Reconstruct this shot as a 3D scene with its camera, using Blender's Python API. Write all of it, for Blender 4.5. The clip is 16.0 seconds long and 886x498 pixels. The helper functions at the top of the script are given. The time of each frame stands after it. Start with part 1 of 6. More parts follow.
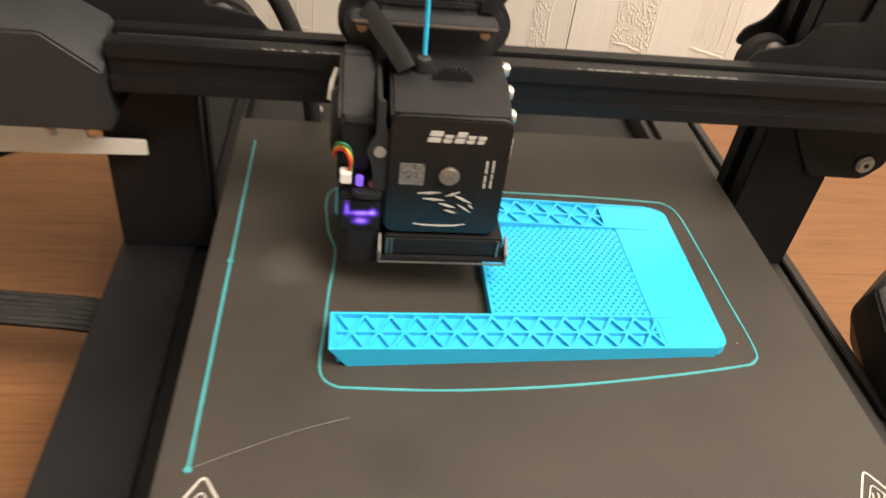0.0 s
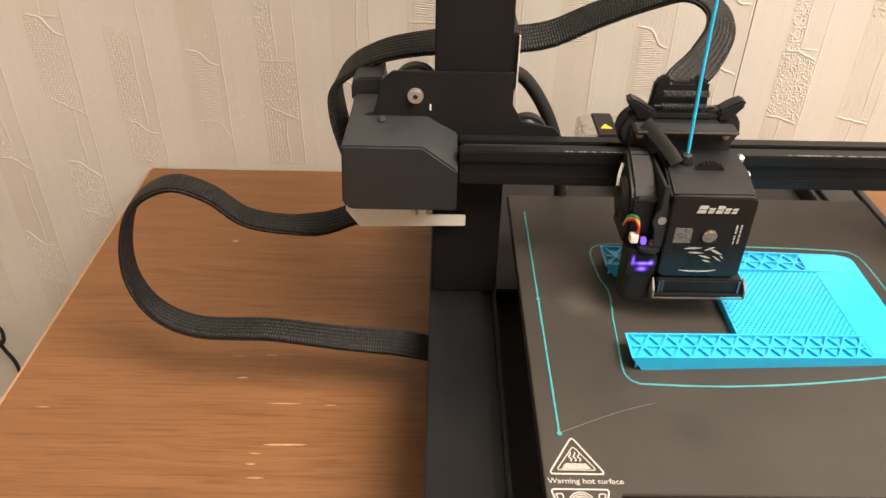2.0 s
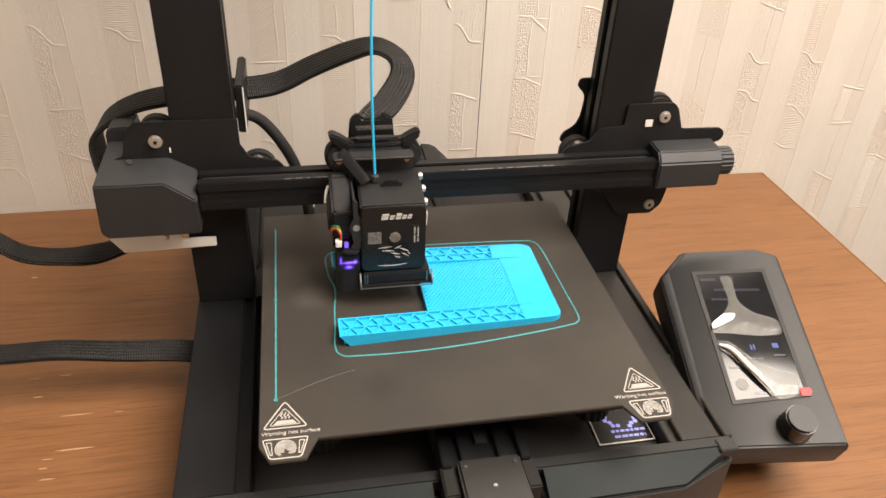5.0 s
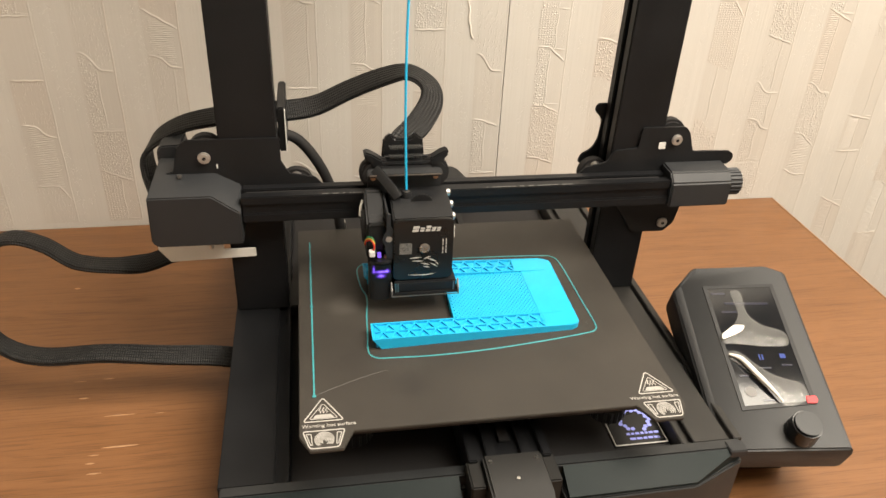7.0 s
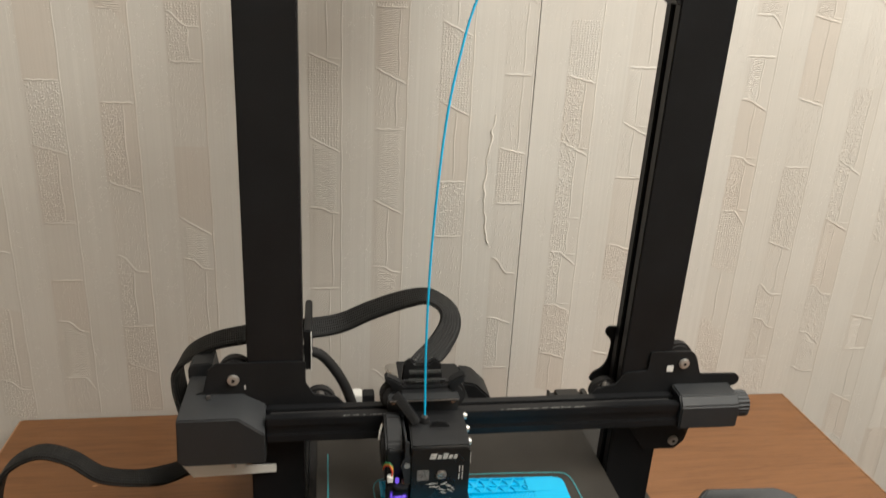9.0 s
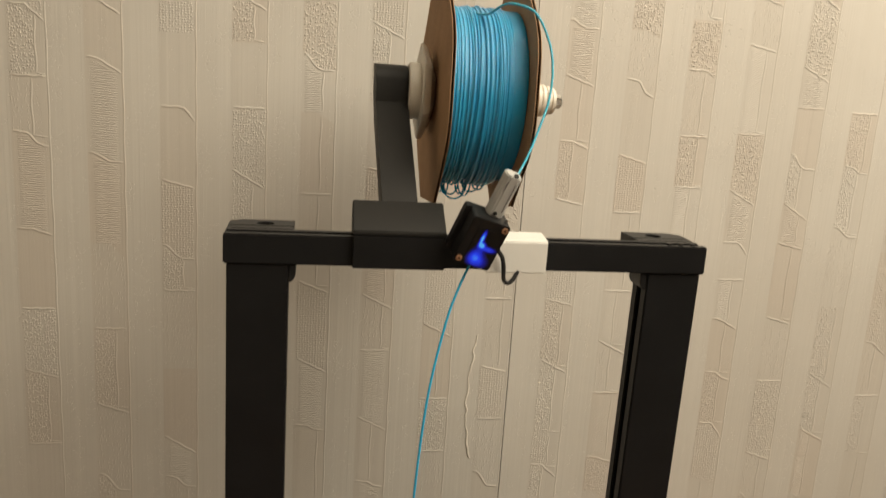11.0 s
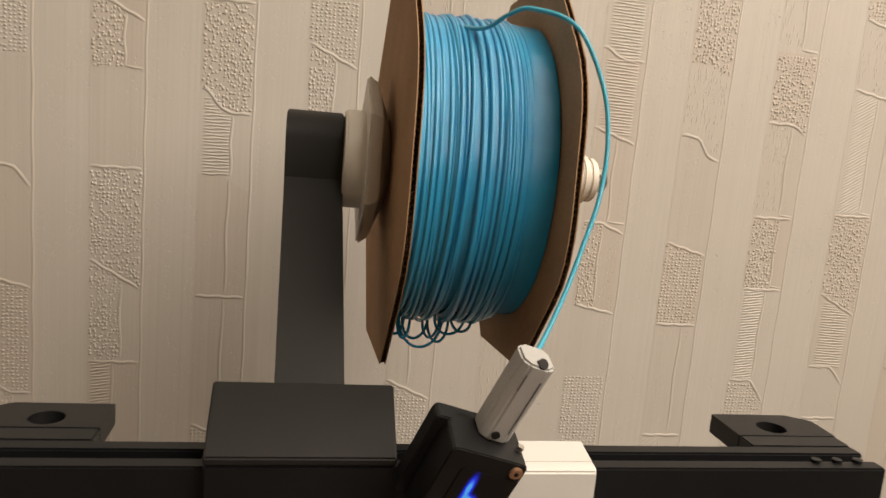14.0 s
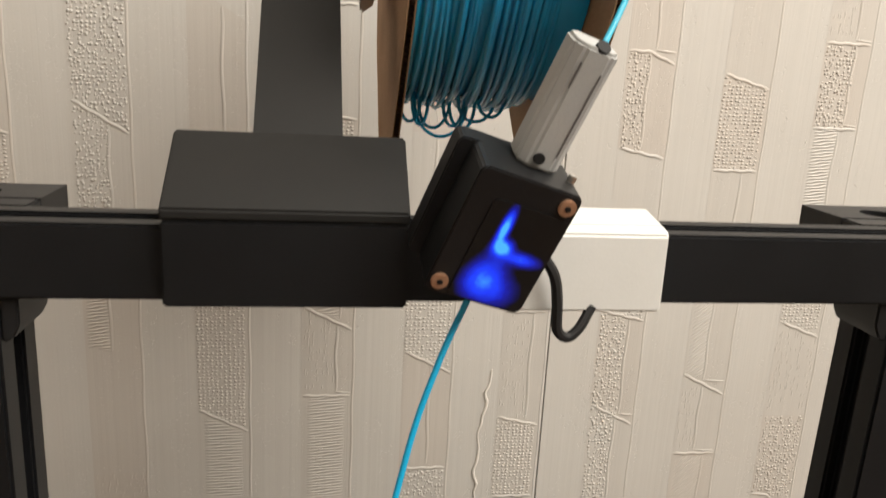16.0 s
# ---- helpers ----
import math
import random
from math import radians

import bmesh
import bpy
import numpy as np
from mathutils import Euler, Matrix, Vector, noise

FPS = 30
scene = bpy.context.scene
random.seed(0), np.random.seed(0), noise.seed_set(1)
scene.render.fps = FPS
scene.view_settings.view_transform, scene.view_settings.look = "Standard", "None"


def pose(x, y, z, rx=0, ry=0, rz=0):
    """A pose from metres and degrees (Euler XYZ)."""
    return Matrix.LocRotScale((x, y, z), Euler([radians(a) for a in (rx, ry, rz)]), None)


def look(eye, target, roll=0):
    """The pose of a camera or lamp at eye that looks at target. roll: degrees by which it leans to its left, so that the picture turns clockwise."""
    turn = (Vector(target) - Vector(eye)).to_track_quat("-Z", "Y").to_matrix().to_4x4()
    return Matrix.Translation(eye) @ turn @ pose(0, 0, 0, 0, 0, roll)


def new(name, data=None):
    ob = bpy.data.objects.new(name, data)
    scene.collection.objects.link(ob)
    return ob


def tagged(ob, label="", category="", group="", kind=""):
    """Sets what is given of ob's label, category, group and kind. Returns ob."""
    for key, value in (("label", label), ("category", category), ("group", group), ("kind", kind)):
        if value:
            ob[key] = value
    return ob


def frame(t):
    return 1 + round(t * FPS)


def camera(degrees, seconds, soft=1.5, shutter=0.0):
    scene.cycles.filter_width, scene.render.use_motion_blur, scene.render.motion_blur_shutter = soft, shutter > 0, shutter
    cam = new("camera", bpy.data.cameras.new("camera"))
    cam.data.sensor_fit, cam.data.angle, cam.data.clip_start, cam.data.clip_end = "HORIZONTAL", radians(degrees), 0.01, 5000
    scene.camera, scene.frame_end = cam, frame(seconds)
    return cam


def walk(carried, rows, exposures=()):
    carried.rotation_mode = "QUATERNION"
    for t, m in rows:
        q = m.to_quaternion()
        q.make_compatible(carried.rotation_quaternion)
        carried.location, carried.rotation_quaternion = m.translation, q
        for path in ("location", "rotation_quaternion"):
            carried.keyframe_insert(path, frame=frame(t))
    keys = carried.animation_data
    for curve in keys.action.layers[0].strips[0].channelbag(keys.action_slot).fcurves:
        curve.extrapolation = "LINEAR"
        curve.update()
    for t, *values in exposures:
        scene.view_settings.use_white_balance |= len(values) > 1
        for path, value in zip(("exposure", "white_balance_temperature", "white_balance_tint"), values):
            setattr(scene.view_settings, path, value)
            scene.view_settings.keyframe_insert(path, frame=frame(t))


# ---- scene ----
cam = camera(60.2, 16.0, shutter=0.5)
PATH = [
    (0, (-0.066, -0.285, 0.306), (0.195, 1.254, -0.943), 7.8),
    (0.5, (-0.096, -0.324, 0.325), (0.17, 1.284, -0.835), 6.6),
    (1, (-0.12, -0.352, 0.348), (0.041, 1.27, -0.811), 3.9),
    (1.5, (-0.151, -0.367, 0.363), (-0.068, 1.26, -0.798), 3.4),
    (2, (-0.164, -0.378, 0.37), (-0.147, 1.257, -0.781), 1.3),
    (2.5, (-0.154, -0.405, 0.386), (-0.119, 1.241, -0.751), 1.2),
    (3, (-0.139, -0.426, 0.397), (-0.049, 1.214, -0.744), 1.7),
    (3.5, (-0.121, -0.448, 0.407), (0.037, 1.189, -0.732), 2.2),
    (4, (-0.101, -0.458, 0.411), (0.151, 1.168, -0.725), 2.4),
    (4.5, (-0.092, -0.466, 0.421), (0.219, 1.167, -0.692), 3.1),
    (5, (-0.084, -0.472, 0.423), (0.259, 1.161, -0.678), 2.7),
    (5.2, (-0.081, -0.475, 0.424), (0.263, 1.163, -0.67), 2.5),
    (7.3, (-0.103, -0.507, 0.432), (0.206, 1.176, -0.602), 2.9),
    (7.5, (-0.104, -0.506, 0.433), (0.197, 1.168, -0.619), 3.1),
    (8, (-0.107, -0.507, 0.442), (0.174, 1.209, -0.545), 2.5),
    (8.5, (-0.107, -0.511, 0.473), (0.18, 1.304, -0.316), 2.3),
    (9, (-0.109, -0.505, 0.495), (0.193, 1.345, -0.203), 3.0),
    (9.5, (-0.111, -0.5, 0.524), (0.217, 1.36, -0.133), 3.8),
    (10, (-0.114, -0.501, 0.553), (0.22, 1.394, 0.006), 3.3),
    (12.3, (-0.102, -0.488, 0.647), (0.222, 1.454, 0.301), 5.0),
    (12.5, (-0.101, -0.474, 0.646), (0.224, 1.471, 0.309), 5.1),
    (13, (-0.084, -0.388, 0.64), (0.252, 1.553, 0.29), 5.1),
    (13.5, (-0.066, -0.298, 0.637), (0.252, 1.643, 0.273), 5.0),
    (14, (-0.058, -0.241, 0.627), (0.308, 1.697, 0.298), 5.0),
    (14.5, (-0.053, -0.211, 0.614), (0.301, 1.723, 0.247), 4.2),
    (15, (-0.043, -0.196, 0.589), (0.301, 1.736, 0.2), 3.2),
    (15.5, (-0.044, -0.189, 0.571), (0.285, 1.729, 0.11), 3.3),
    (16, (-0.043, -0.196, 0.555), (0.25, 1.72, 0.066), 3.1),
]
# the phone's own exposure and white balance
LIGHT = [(0.0, -0.18, 6900, 17), (1.0, -0.24, 6850, 17), (2.0, -0.08, 6850, 18), (2.5, -0.06, 6850, 18), (5.0, -0.22, 6600, 18), (7.5, -0.28, 6650, 12), (8.0, -0.27, 6700, 12), (8.5, -0.65, 6300, 10), (9.0, -0.88, 6050, 10), (10.0, -1.08, 6400, 10),
         (12.5, -1.88, 7800, 14), (13.0, -1.60, 7150, 17), (13.5, -1.64, 6950, 17), (14.5, -1.51, 6900, 17), (16.0, -1.07, 6200, 13)]
walk(cam, [(t, look(eye, target, roll)) for t, eye, target, roll in PATH], LIGHT)

# ---- world, lights ----
world = bpy.data.worlds.new("world")
scene.world = world
world.use_nodes = True
world.node_tree.nodes["Background"].inputs[0].default_value = (0.9, 0.75, 0.6, 1)
world.node_tree.nodes["Background"].inputs[1].default_value = 0.02


def area_lamp(name, eye, target, size, watts, colour):
    data = bpy.data.lights.new(name, "AREA")
    data.shape, data.size, data.energy, data.color = "DISK", size, watts, colour
    ob = new(name, data)
    ob.matrix_world = look(eye, target)
    return ob


# the room's ceiling lamp, behind and to the right of the desk
area_lamp("ceiling_lamp_light", (0.68, -0.53, 1.55), (0.0, 0.05, 0.2), 1.30, 101, (1.0, 0.93, 0.79))



# ---- materials ----
class Graph:
    """Short hand for shader nodes."""

    def __init__(self, name):
        self.mat = bpy.data.materials.new(name)
        self.mat.use_nodes = True
        self.t = self.mat.node_tree
        self.bsdf = self.t.nodes["Principled BSDF"]
        self.coord = self.t.nodes.new("ShaderNodeTexCoord").outputs["Object"]

    def put(self, socket, value):
        if isinstance(value, bpy.types.NodeSocket):
            self.t.links.new(value, socket)
        elif value is not None:
            socket.default_value = value

    def math(self, op, a, b=None, c=None):
        n = self.t.nodes.new("ShaderNodeMath")
        n.operation = op
        for i, v in enumerate((a, b, c)):
            self.put(n.inputs[i], v)
        return n.outputs[0]

    def scaled(self, scale, offset=(0, 0, 0), source=None):
        n = self.t.nodes.new("ShaderNodeMapping")
        self.put(n.inputs["Vector"], source or self.coord)
        n.inputs["Scale"].default_value = scale
        n.inputs["Location"].default_value = offset
        return n.outputs[0]

    def noise(self, scale, detail=3.0, vector=None, rough=0.55):
        n = self.t.nodes.new("ShaderNodeTexNoise")
        self.put(n.inputs["Vector"], vector or self.coord)
        n.inputs["Scale"].default_value, n.inputs["Detail"].default_value = scale, detail
        n.inputs["Roughness"].default_value = rough
        return n.outputs["Fac"]

    def voronoi(self, scale, vector=None, feature="F1"):
        n = self.t.nodes.new("ShaderNodeTexVoronoi")
        n.feature = feature
        self.put(n.inputs["Vector"], vector or self.coord)
        n.inputs["Scale"].default_value = scale
        return n.outputs["Distance"]

    def white(self, vector):
        n = self.t.nodes.new("ShaderNodeTexWhiteNoise")
        n.noise_dimensions = "3D"
        self.put(n.inputs["Vector"], vector)
        return n.outputs["Value"]

    def split(self, vector=None):
        n = self.t.nodes.new("ShaderNodeSeparateXYZ")
        self.put(n.inputs[0], vector or self.coord)
        return n.outputs

    def join(self, x, y, z):
        n = self.t.nodes.new("ShaderNodeCombineXYZ")
        for i, v in enumerate((x, y, z)):
            self.put(n.inputs[i], v)
        return n.outputs[0]

    def ramp(self, fac, stops):
        n = self.t.nodes.new("ShaderNodeValToRGB")
        self.put(n.inputs[0], fac)
        els = n.color_ramp.elements
        while len(els) < len(stops):
            els.new(0.5)
        for e, (p, c) in zip(els, stops):
            e.position = p
            e.color = (*c, 1) if len(c) == 3 else c
        return n.outputs[0]

    def mix(self, fac, a, b):
        n = self.t.nodes.new("ShaderNodeMix")
        n.data_type = "RGBA"
        self.put(n.inputs[0], fac)
        self.put(n.inputs[6], (*a, 1) if isinstance(a, tuple) else a)
        self.put(n.inputs[7], (*b, 1) if isinstance(b, tuple) else b)
        return n.outputs[2]

    def bump(self, height, strength, distance):
        n = self.t.nodes.new("ShaderNodeBump")
        n.inputs["Strength"].default_value, n.inputs["Distance"].default_value = strength, distance
        self.put(n.inputs["Height"], height)
        self.put(self.bsdf.inputs["Normal"], n.outputs[0])

    def set(self, colour=None, rough=None, metal=None, spec=None):
        if isinstance(colour, tuple):
            colour = (*colour, 1)
        self.put(self.bsdf.inputs["Base Color"], colour)
        self.put(self.bsdf.inputs["Roughness"], rough)
        self.put(self.bsdf.inputs["Metallic"], metal)
        self.put(self.bsdf.inputs["Specular IOR Level"], spec)
        return self.mat


def plain(name, colour, rough, metal=0.0, vary=0.18, scale=35.0, grain=900.0, relief=0.00008, spec=0.5):
    """A painted, moulded or metal surface with slow stains and fine grain."""
    g = Graph(name)
    slow, fine = g.noise(scale, 4), g.noise(grain, 2)
    lo = tuple(c * (1 - vary) for c in colour)
    hi = tuple(min(1.0, c * (1 + vary)) for c in colour)
    both = g.math("ADD", g.math("MULTIPLY", slow, 0.7), g.math("MULTIPLY", fine, 0.3))
    col = g.ramp(both, [(0.3, lo), (0.7, hi)])
    r = g.math("ADD", g.math("MULTIPLY", slow, 0.2), rough - 0.1)
    g.bump(fine, 0.6, relief)
    return g.set(col, r, metal, spec)


def glow(name, colour, strength, base=(0.02, 0.02, 0.03)):
    g = Graph(name)
    g.bsdf.inputs["Emission Color"].default_value = (*colour, 1)
    g.bsdf.inputs["Emission Strength"].default_value = strength
    return g.set(base, 0.12)


def wood_material():
    g = Graph("desk_wood")
    warp = g.noise(4.0, 3, g.scaled((0.6, 3.0, 1.0)))
    x, y, z = g.split()
    bent = g.join(g.math("MULTIPLY", x, 1.6), g.math("ADD", g.math("MULTIPLY", y, 34.0), g.math("MULTIPLY", warp, 2.4)), z)
    rings = g.noise(2.6, 5, bent, 0.65)
    pores = g.noise(1.0, 3, g.scaled((16.0, 520.0, 40.0)), 0.75)
    body = g.ramp(rings, [(0.25, (0.134, 0.057, 0.0212)), (0.46, (0.168, 0.075, 0.0288)), (0.60, (0.186, 0.084, 0.0328)), (0.8, (0.145, 0.063, 0.0242))])
    dark = g.ramp(pores, [(0.36, (0.50, 0.45, 0.41)), (0.50, (1, 1, 1))])
    streaks = g.noise(1.0, 2, g.join(g.math("MULTIPLY", x, 5.0), g.math("ADD", g.math("MULTIPLY", y, 210.0), g.math("MULTIPLY", warp, 16.0)), z), 0.6)
    line = g.ramp(streaks, [(0.30, (0.62, 0.56, 0.52)), (0.42, (1, 1, 1))])
    dark = g.mix(0.42, dark, line)
    n = g.t.nodes.new("ShaderNodeMix")
    n.data_type, n.blend_type = "RGBA", "MULTIPLY"
    n.inputs[0].default_value = 0.95
    g.put(n.inputs[6], body)
    g.put(n.inputs[7], dark)
    g.bump(pores, 0.5, 0.0002)
    return g.set(n.outputs[2], g.math("ADD", g.math("MULTIPLY", rings, 0.18), 0.30), 0.0, 0.45)


def wallpaper_material(name, patch=False):
    """Vinyl wallpaper: fine upright ribs, stray pricks and slow stains; the pressed pieces differ a little in tone."""
    g = Graph(name)
    x, y, z = g.split()
    ribs = g.noise(1.0, 2, g.scaled((420.0, 1.0, 3.0)), 0.6)
    cord = g.noise(1.0, 1, g.scaled((110.0, 1.0, 1.2)), 0.5)
    gate = g.math("GREATER_THAN", g.noise(1.0, 2, g.scaled((75.0, 1.0, 24.0))), 0.55)
    pricks = g.math("MULTIPLY", g.math("LESS_THAN", g.voronoi(330.0), 0.30), gate)
    grain = g.noise(900.0, 2)
    height = g.math("ADD", g.math("MULTIPLY", ribs, 0.16), g.math("MULTIPLY", grain, 0.06))
    height = g.math("ADD", height, g.math("MULTIPLY", cord, 0.34))
    height = g.math("SUBTRACT", height, g.math("MULTIPLY", pricks, 0.10 if patch else 0.42))
    g.bump(height, 0.8, 0.0011)
    if patch:
        pick = g.t.nodes.new("ShaderNodeObjectInfo").outputs["Random"]
        tone = g.ramp(pick, [(0.0, (0.525, 0.483, 0.434)), (0.5, (0.528, 0.500, 0.458)), (1.0, (0.545, 0.521, 0.482))])
    else:
        tone = g.mix(cord, (0.545, 0.522, 0.482), (0.566, 0.545, 0.508))
    stain = g.ramp(g.noise(3.5, 4), [(0.3, (0.90, 0.885, 0.87)), (0.7, (1.0, 1.0, 1.0))])
    n = g.t.nodes.new("ShaderNodeMix")
    n.data_type, n.blend_type = "RGBA", "MULTIPLY"
    n.inputs[0].default_value = 1.0
    g.put(n.inputs[6], tone)
    g.put(n.inputs[7], stain)
    return g.set(n.outputs[2], 0.52, 0.0, 0.38)


def sleeve_material():
    """Black braided cable sleeve: crossing strands that leave small pale gaps in rows."""
    g = Graph("braided_sleeve")
    n = g.t.nodes.new("ShaderNodeUVMap")
    n.uv_map = "braid"
    u, w, z = g.split(n.outputs[0])
    k = math.pi / 0.0017
    weave = g.math("MULTIPLY", g.math("SINE", g.math("MULTIPLY", g.math("ADD", u, g.math("MULTIPLY", w, 0.8)), k)), g.math("SINE", g.math("MULTIPLY", g.math("SUBTRACT", u, g.math("MULTIPLY", w, 0.8)), k)))
    gap = g.math("MULTIPLY", g.math("GREATER_THAN", weave, 0.50), g.math("GREATER_THAN", g.noise(130.0, 2), 0.47))
    col = g.mix(gap, (0.0042, 0.0041, 0.0040), (0.022, 0.0215, 0.020))
    g.bump(weave, 0.6, 0.0005)
    return g.set(col, 0.55, 0.0, 0.28)


def cardboard_material():
    g = Graph("cardboard")
    fine = g.noise(1.0, 3, g.scaled((300.0, 300.0, 900.0)))
    col = g.ramp(g.math("ADD", g.math("MULTIPLY", g.noise(30.0, 4), 0.6), g.math("MULTIPLY", fine, 0.4)), [(0.3, (0.29, 0.175, 0.098)), (0.7, (0.42, 0.265, 0.155))])
    g.bump(fine, 0.4, 0.0002)
    return g.set(col, 0.85, 0.0, 0.2)


def sheet_material():
    """Dark textured spring steel sheet with dusty specks and dull stains."""
    g = Graph("textured_sheet")
    fine = g.noise(1500.0, 2)
    slow = g.noise(22.0, 5)
    col = g.ramp(g.math("ADD", g.math("MULTIPLY", slow, 0.65), g.math("MULTIPLY", fine, 0.35)), [(0.32, (0.0205, 0.0175, 0.0142)), (0.68, (0.0345, 0.0298, 0.0242))])
    specks = g.math("LESS_THAN", g.voronoi(75.0), 0.035)
    col = g.mix(g.math("MULTIPLY", specks, g.math("GREATER_THAN", g.noise(40.0, 1), 0.56)), col, (0.30, 0.29, 0.27))
    x, y, z = g.split()

    def smear(cx, cy, r):
        d = g.math("SQRT", g.math("ADD", g.math("POWER", g.math("SUBTRACT", x, cx), 2.0), g.math("POWER", g.math("SUBTRACT", y, cy), 2.0)))
        return g.ramp(g.math("ADD", g.math("DIVIDE", d, r), g.math("MULTIPLY", g.math("SUBTRACT", g.noise(60.0, 3), 0.5), 0.7)), [(0.3, (1, 1, 1)), (0.95, (0, 0, 0))])

    col = g.mix(g.math("MULTIPLY", smear(-0.086, -0.055, 0.016), 0.08), col, (0.32, 0.30, 0.27))
    col = g.mix(g.math("MULTIPLY", smear(-0.048, -0.145, 0.015), 0.55), col, (0.015, 0.013, 0.011))
    g.bump(fine, 0.7, 0.00025)
    return g.set(col, 0.58, 0.0, 0.42)


def plastic_print(name, colour, dark, rough=0.36):
    """Silky printed plastic with fine layer lines."""
    g = Graph(name)
    x, y, z = g.split()
    layers = g.math("SINE", g.math("MULTIPLY", z, 31400.0))
    slow = g.noise(60.0, 3)
    col = g.mix(slow, dark, colour)
    g.bump(g.math("ADD", g.math("MULTIPLY", layers, 0.5), slow), 0.35, 0.00008)
    g.bsdf.inputs["Subsurface Weight"].default_value = 0.12
    g.bsdf.inputs["Subsurface Radius"].default_value = (0.001, 0.002, 0.003)
    return g.set(col, rough, 0.0, 0.5)


def clear_film_material():
    g = Graph("clear_film")
    # milky grey in the colour stands for the lamp's reflection
    g.bsdf.inputs["Alpha"].default_value = 0.24
    g.bump(g.noise(45.0, 2), 0.25, 0.001)
    return g.set((0.34, 0.34, 0.325), 0.16, 0.0, 0.6)


WOOD = wood_material()
PAPER = wallpaper_material("wallpaper")
PRESSED = wallpaper_material("pressed_wallpaper", True)
SLEEVE = sleeve_material()
CARD = cardboard_material()
CORRUGATED = plain("cardboard_core", (0.10, 0.055, 0.028), 0.9, vary=0.6, scale=400)
SHEET = sheet_material()
CYAN = plastic_print("cyan_plastic", (0.008, 0.405, 0.70), (0.005, 0.35, 0.62))
CYAN_DARK = plastic_print("teal_thin_plastic", (0.05, 0.31, 0.34), (0.03, 0.23, 0.26))
STRAND = plastic_print("filament_plastic", (0.016, 0.34, 0.60), (0.009, 0.25, 0.48), 0.24)
PALE_STRAND = plastic_print("pale_filament_plastic", (0.05, 0.42, 0.58), (0.03, 0.34, 0.50), 0.24)
ANODISED = plain("black_anodised_metal", (0.0074, 0.0077, 0.0086), 0.42, 0.0, 0.25, 25, 1500, 0.00004, 0.22)
POWDER = plain("black_powder_coat", (0.0082, 0.0085, 0.0094), 0.5, 0.0, 0.3, 30, 1800, 0.0001, 0.26)
MOULDED = plain("dark_grey_moulded_plastic", (0.0155, 0.0166, 0.0184), 0.5, 0.0, 0.12, 20, 2200, 0.0001, 0.4)
DISPLAY_GREY = plain("grey_display_plastic", (0.0188, 0.0196, 0.0206), 0.5, 0.0, 0.12, 20, 2200, 0.0001, 0.4)
CHARCOAL = plain("charcoal_moulded_plastic", (0.0135, 0.0145, 0.0152), 0.46, 0.0, 0.12, 20, 2200, 0.0001, 0.4)
PRINTED_GREY = plain("dark_grey_printed_plastic", (0.0105, 0.0100, 0.0092), 0.6, 0.0, 0.12, 40, 1500, 0.00006, 0.28)
BLACK = plain("black_plastic", (0.0090, 0.0092, 0.0100), 0.45, 0.0, 0.25, 40, 1500, 0.00006, 0.3)
GLOSS = plain("glossy_black_paint", (0.006, 0.006, 0.006), 0.28, 0.0, 0.2, 30, 900, 0.00002, 0.5)
RUBBER = plain("black_rubber", (0.014, 0.013, 0.013), 0.7, 0.0, 0.2, 60, 1500, 0.0001, 0.3)
DULL_STEEL = plain("dull_steel", (0.30, 0.29, 0.28), 0.42, 1.0, 0.15, 90, 1200, 0.00005)
SCREW = plain("zinc_screw", (0.50, 0.49, 0.47), 0.36, 0.8, 0.1, 60, 1200, 0.00005)
TEAL_BLACK = plain("smooth_black_panel", (0.0055, 0.0100, 0.0102), 0.5, 0.0, 0.2, 15, 900, 0.00003, 0.12)
# frame black made lighter for the right rail, which catches more light
LIT_RAIL = plain("lit_black_rail", (0.0165, 0.0155, 0.0142), 0.45, 0.0, 0.25, 25, 1500, 0.00004, 0.4)
PATCH_INK = plain("speckled_grey_ink", (0.115, 0.110, 0.102), 0.5, 0.0, 0.85, 700, 900, 0.00002)
FAINT_INK = plain("faint_grey_ink", (0.05, 0.05, 0.048), 0.5)
DIM_INK = plain("dim_grey_ink", (0.13, 0.125, 0.12), 0.5)
STEEL = plain("bright_steel", (0.62, 0.60, 0.57), 0.28, 1.0, 0.1, 60, 1200, 0.00005)
BRASS = plain("dull_brass", (0.45, 0.27, 0.17), 0.45, 0.6, 0.15, 90, 1200, 0.00005)
WHITE = plain("white_plastic", (0.64, 0.63, 0.60), 0.45, 0.0, 0.04, 30, 1500, 0.00005)
OFFWHITE = plain("milky_white_plastic", (0.55, 0.53, 0.49), 0.4, 0.0, 0.08, 40, 1500, 0.00005)
CREAM = plain("cream_plastic", (0.69, 0.65, 0.58), 0.45, 0.0, 0.06, 40, 1500, 0.00005)
LIGHT_GREY = plain("light_grey_plastic", (0.40, 0.40, 0.39), 0.45, 0.0, 0.08, 50, 1500, 0.0001)
INK = plain("white_ink", (0.42, 0.405, 0.38), 0.6, 0.0, 0.12, 300, 2500, 0.00002)
SILVER_INK = plain("silver_ink", (0.42, 0.40, 0.37), 0.45, 0.2, 0.1, 300, 2500, 0.00002)
CHIP = plain("bare_chipboard", (0.38, 0.22, 0.12), 0.8, 0.0, 0.2, 200, 2500, 0.0001)
RED = plain("red_tape", (0.65, 0.02, 0.025), 0.5, 0.0, 0.1)
YELLOW = plain("yellow_label", (0.75, 0.47, 0.02), 0.5, 0.0, 0.1)
WIRE_RED = plain("red_wire", (0.55, 0.03, 0.02), 0.5)
WIRE_YELLOW = plain("yellow_wire", (0.62, 0.40, 0.04), 0.5)
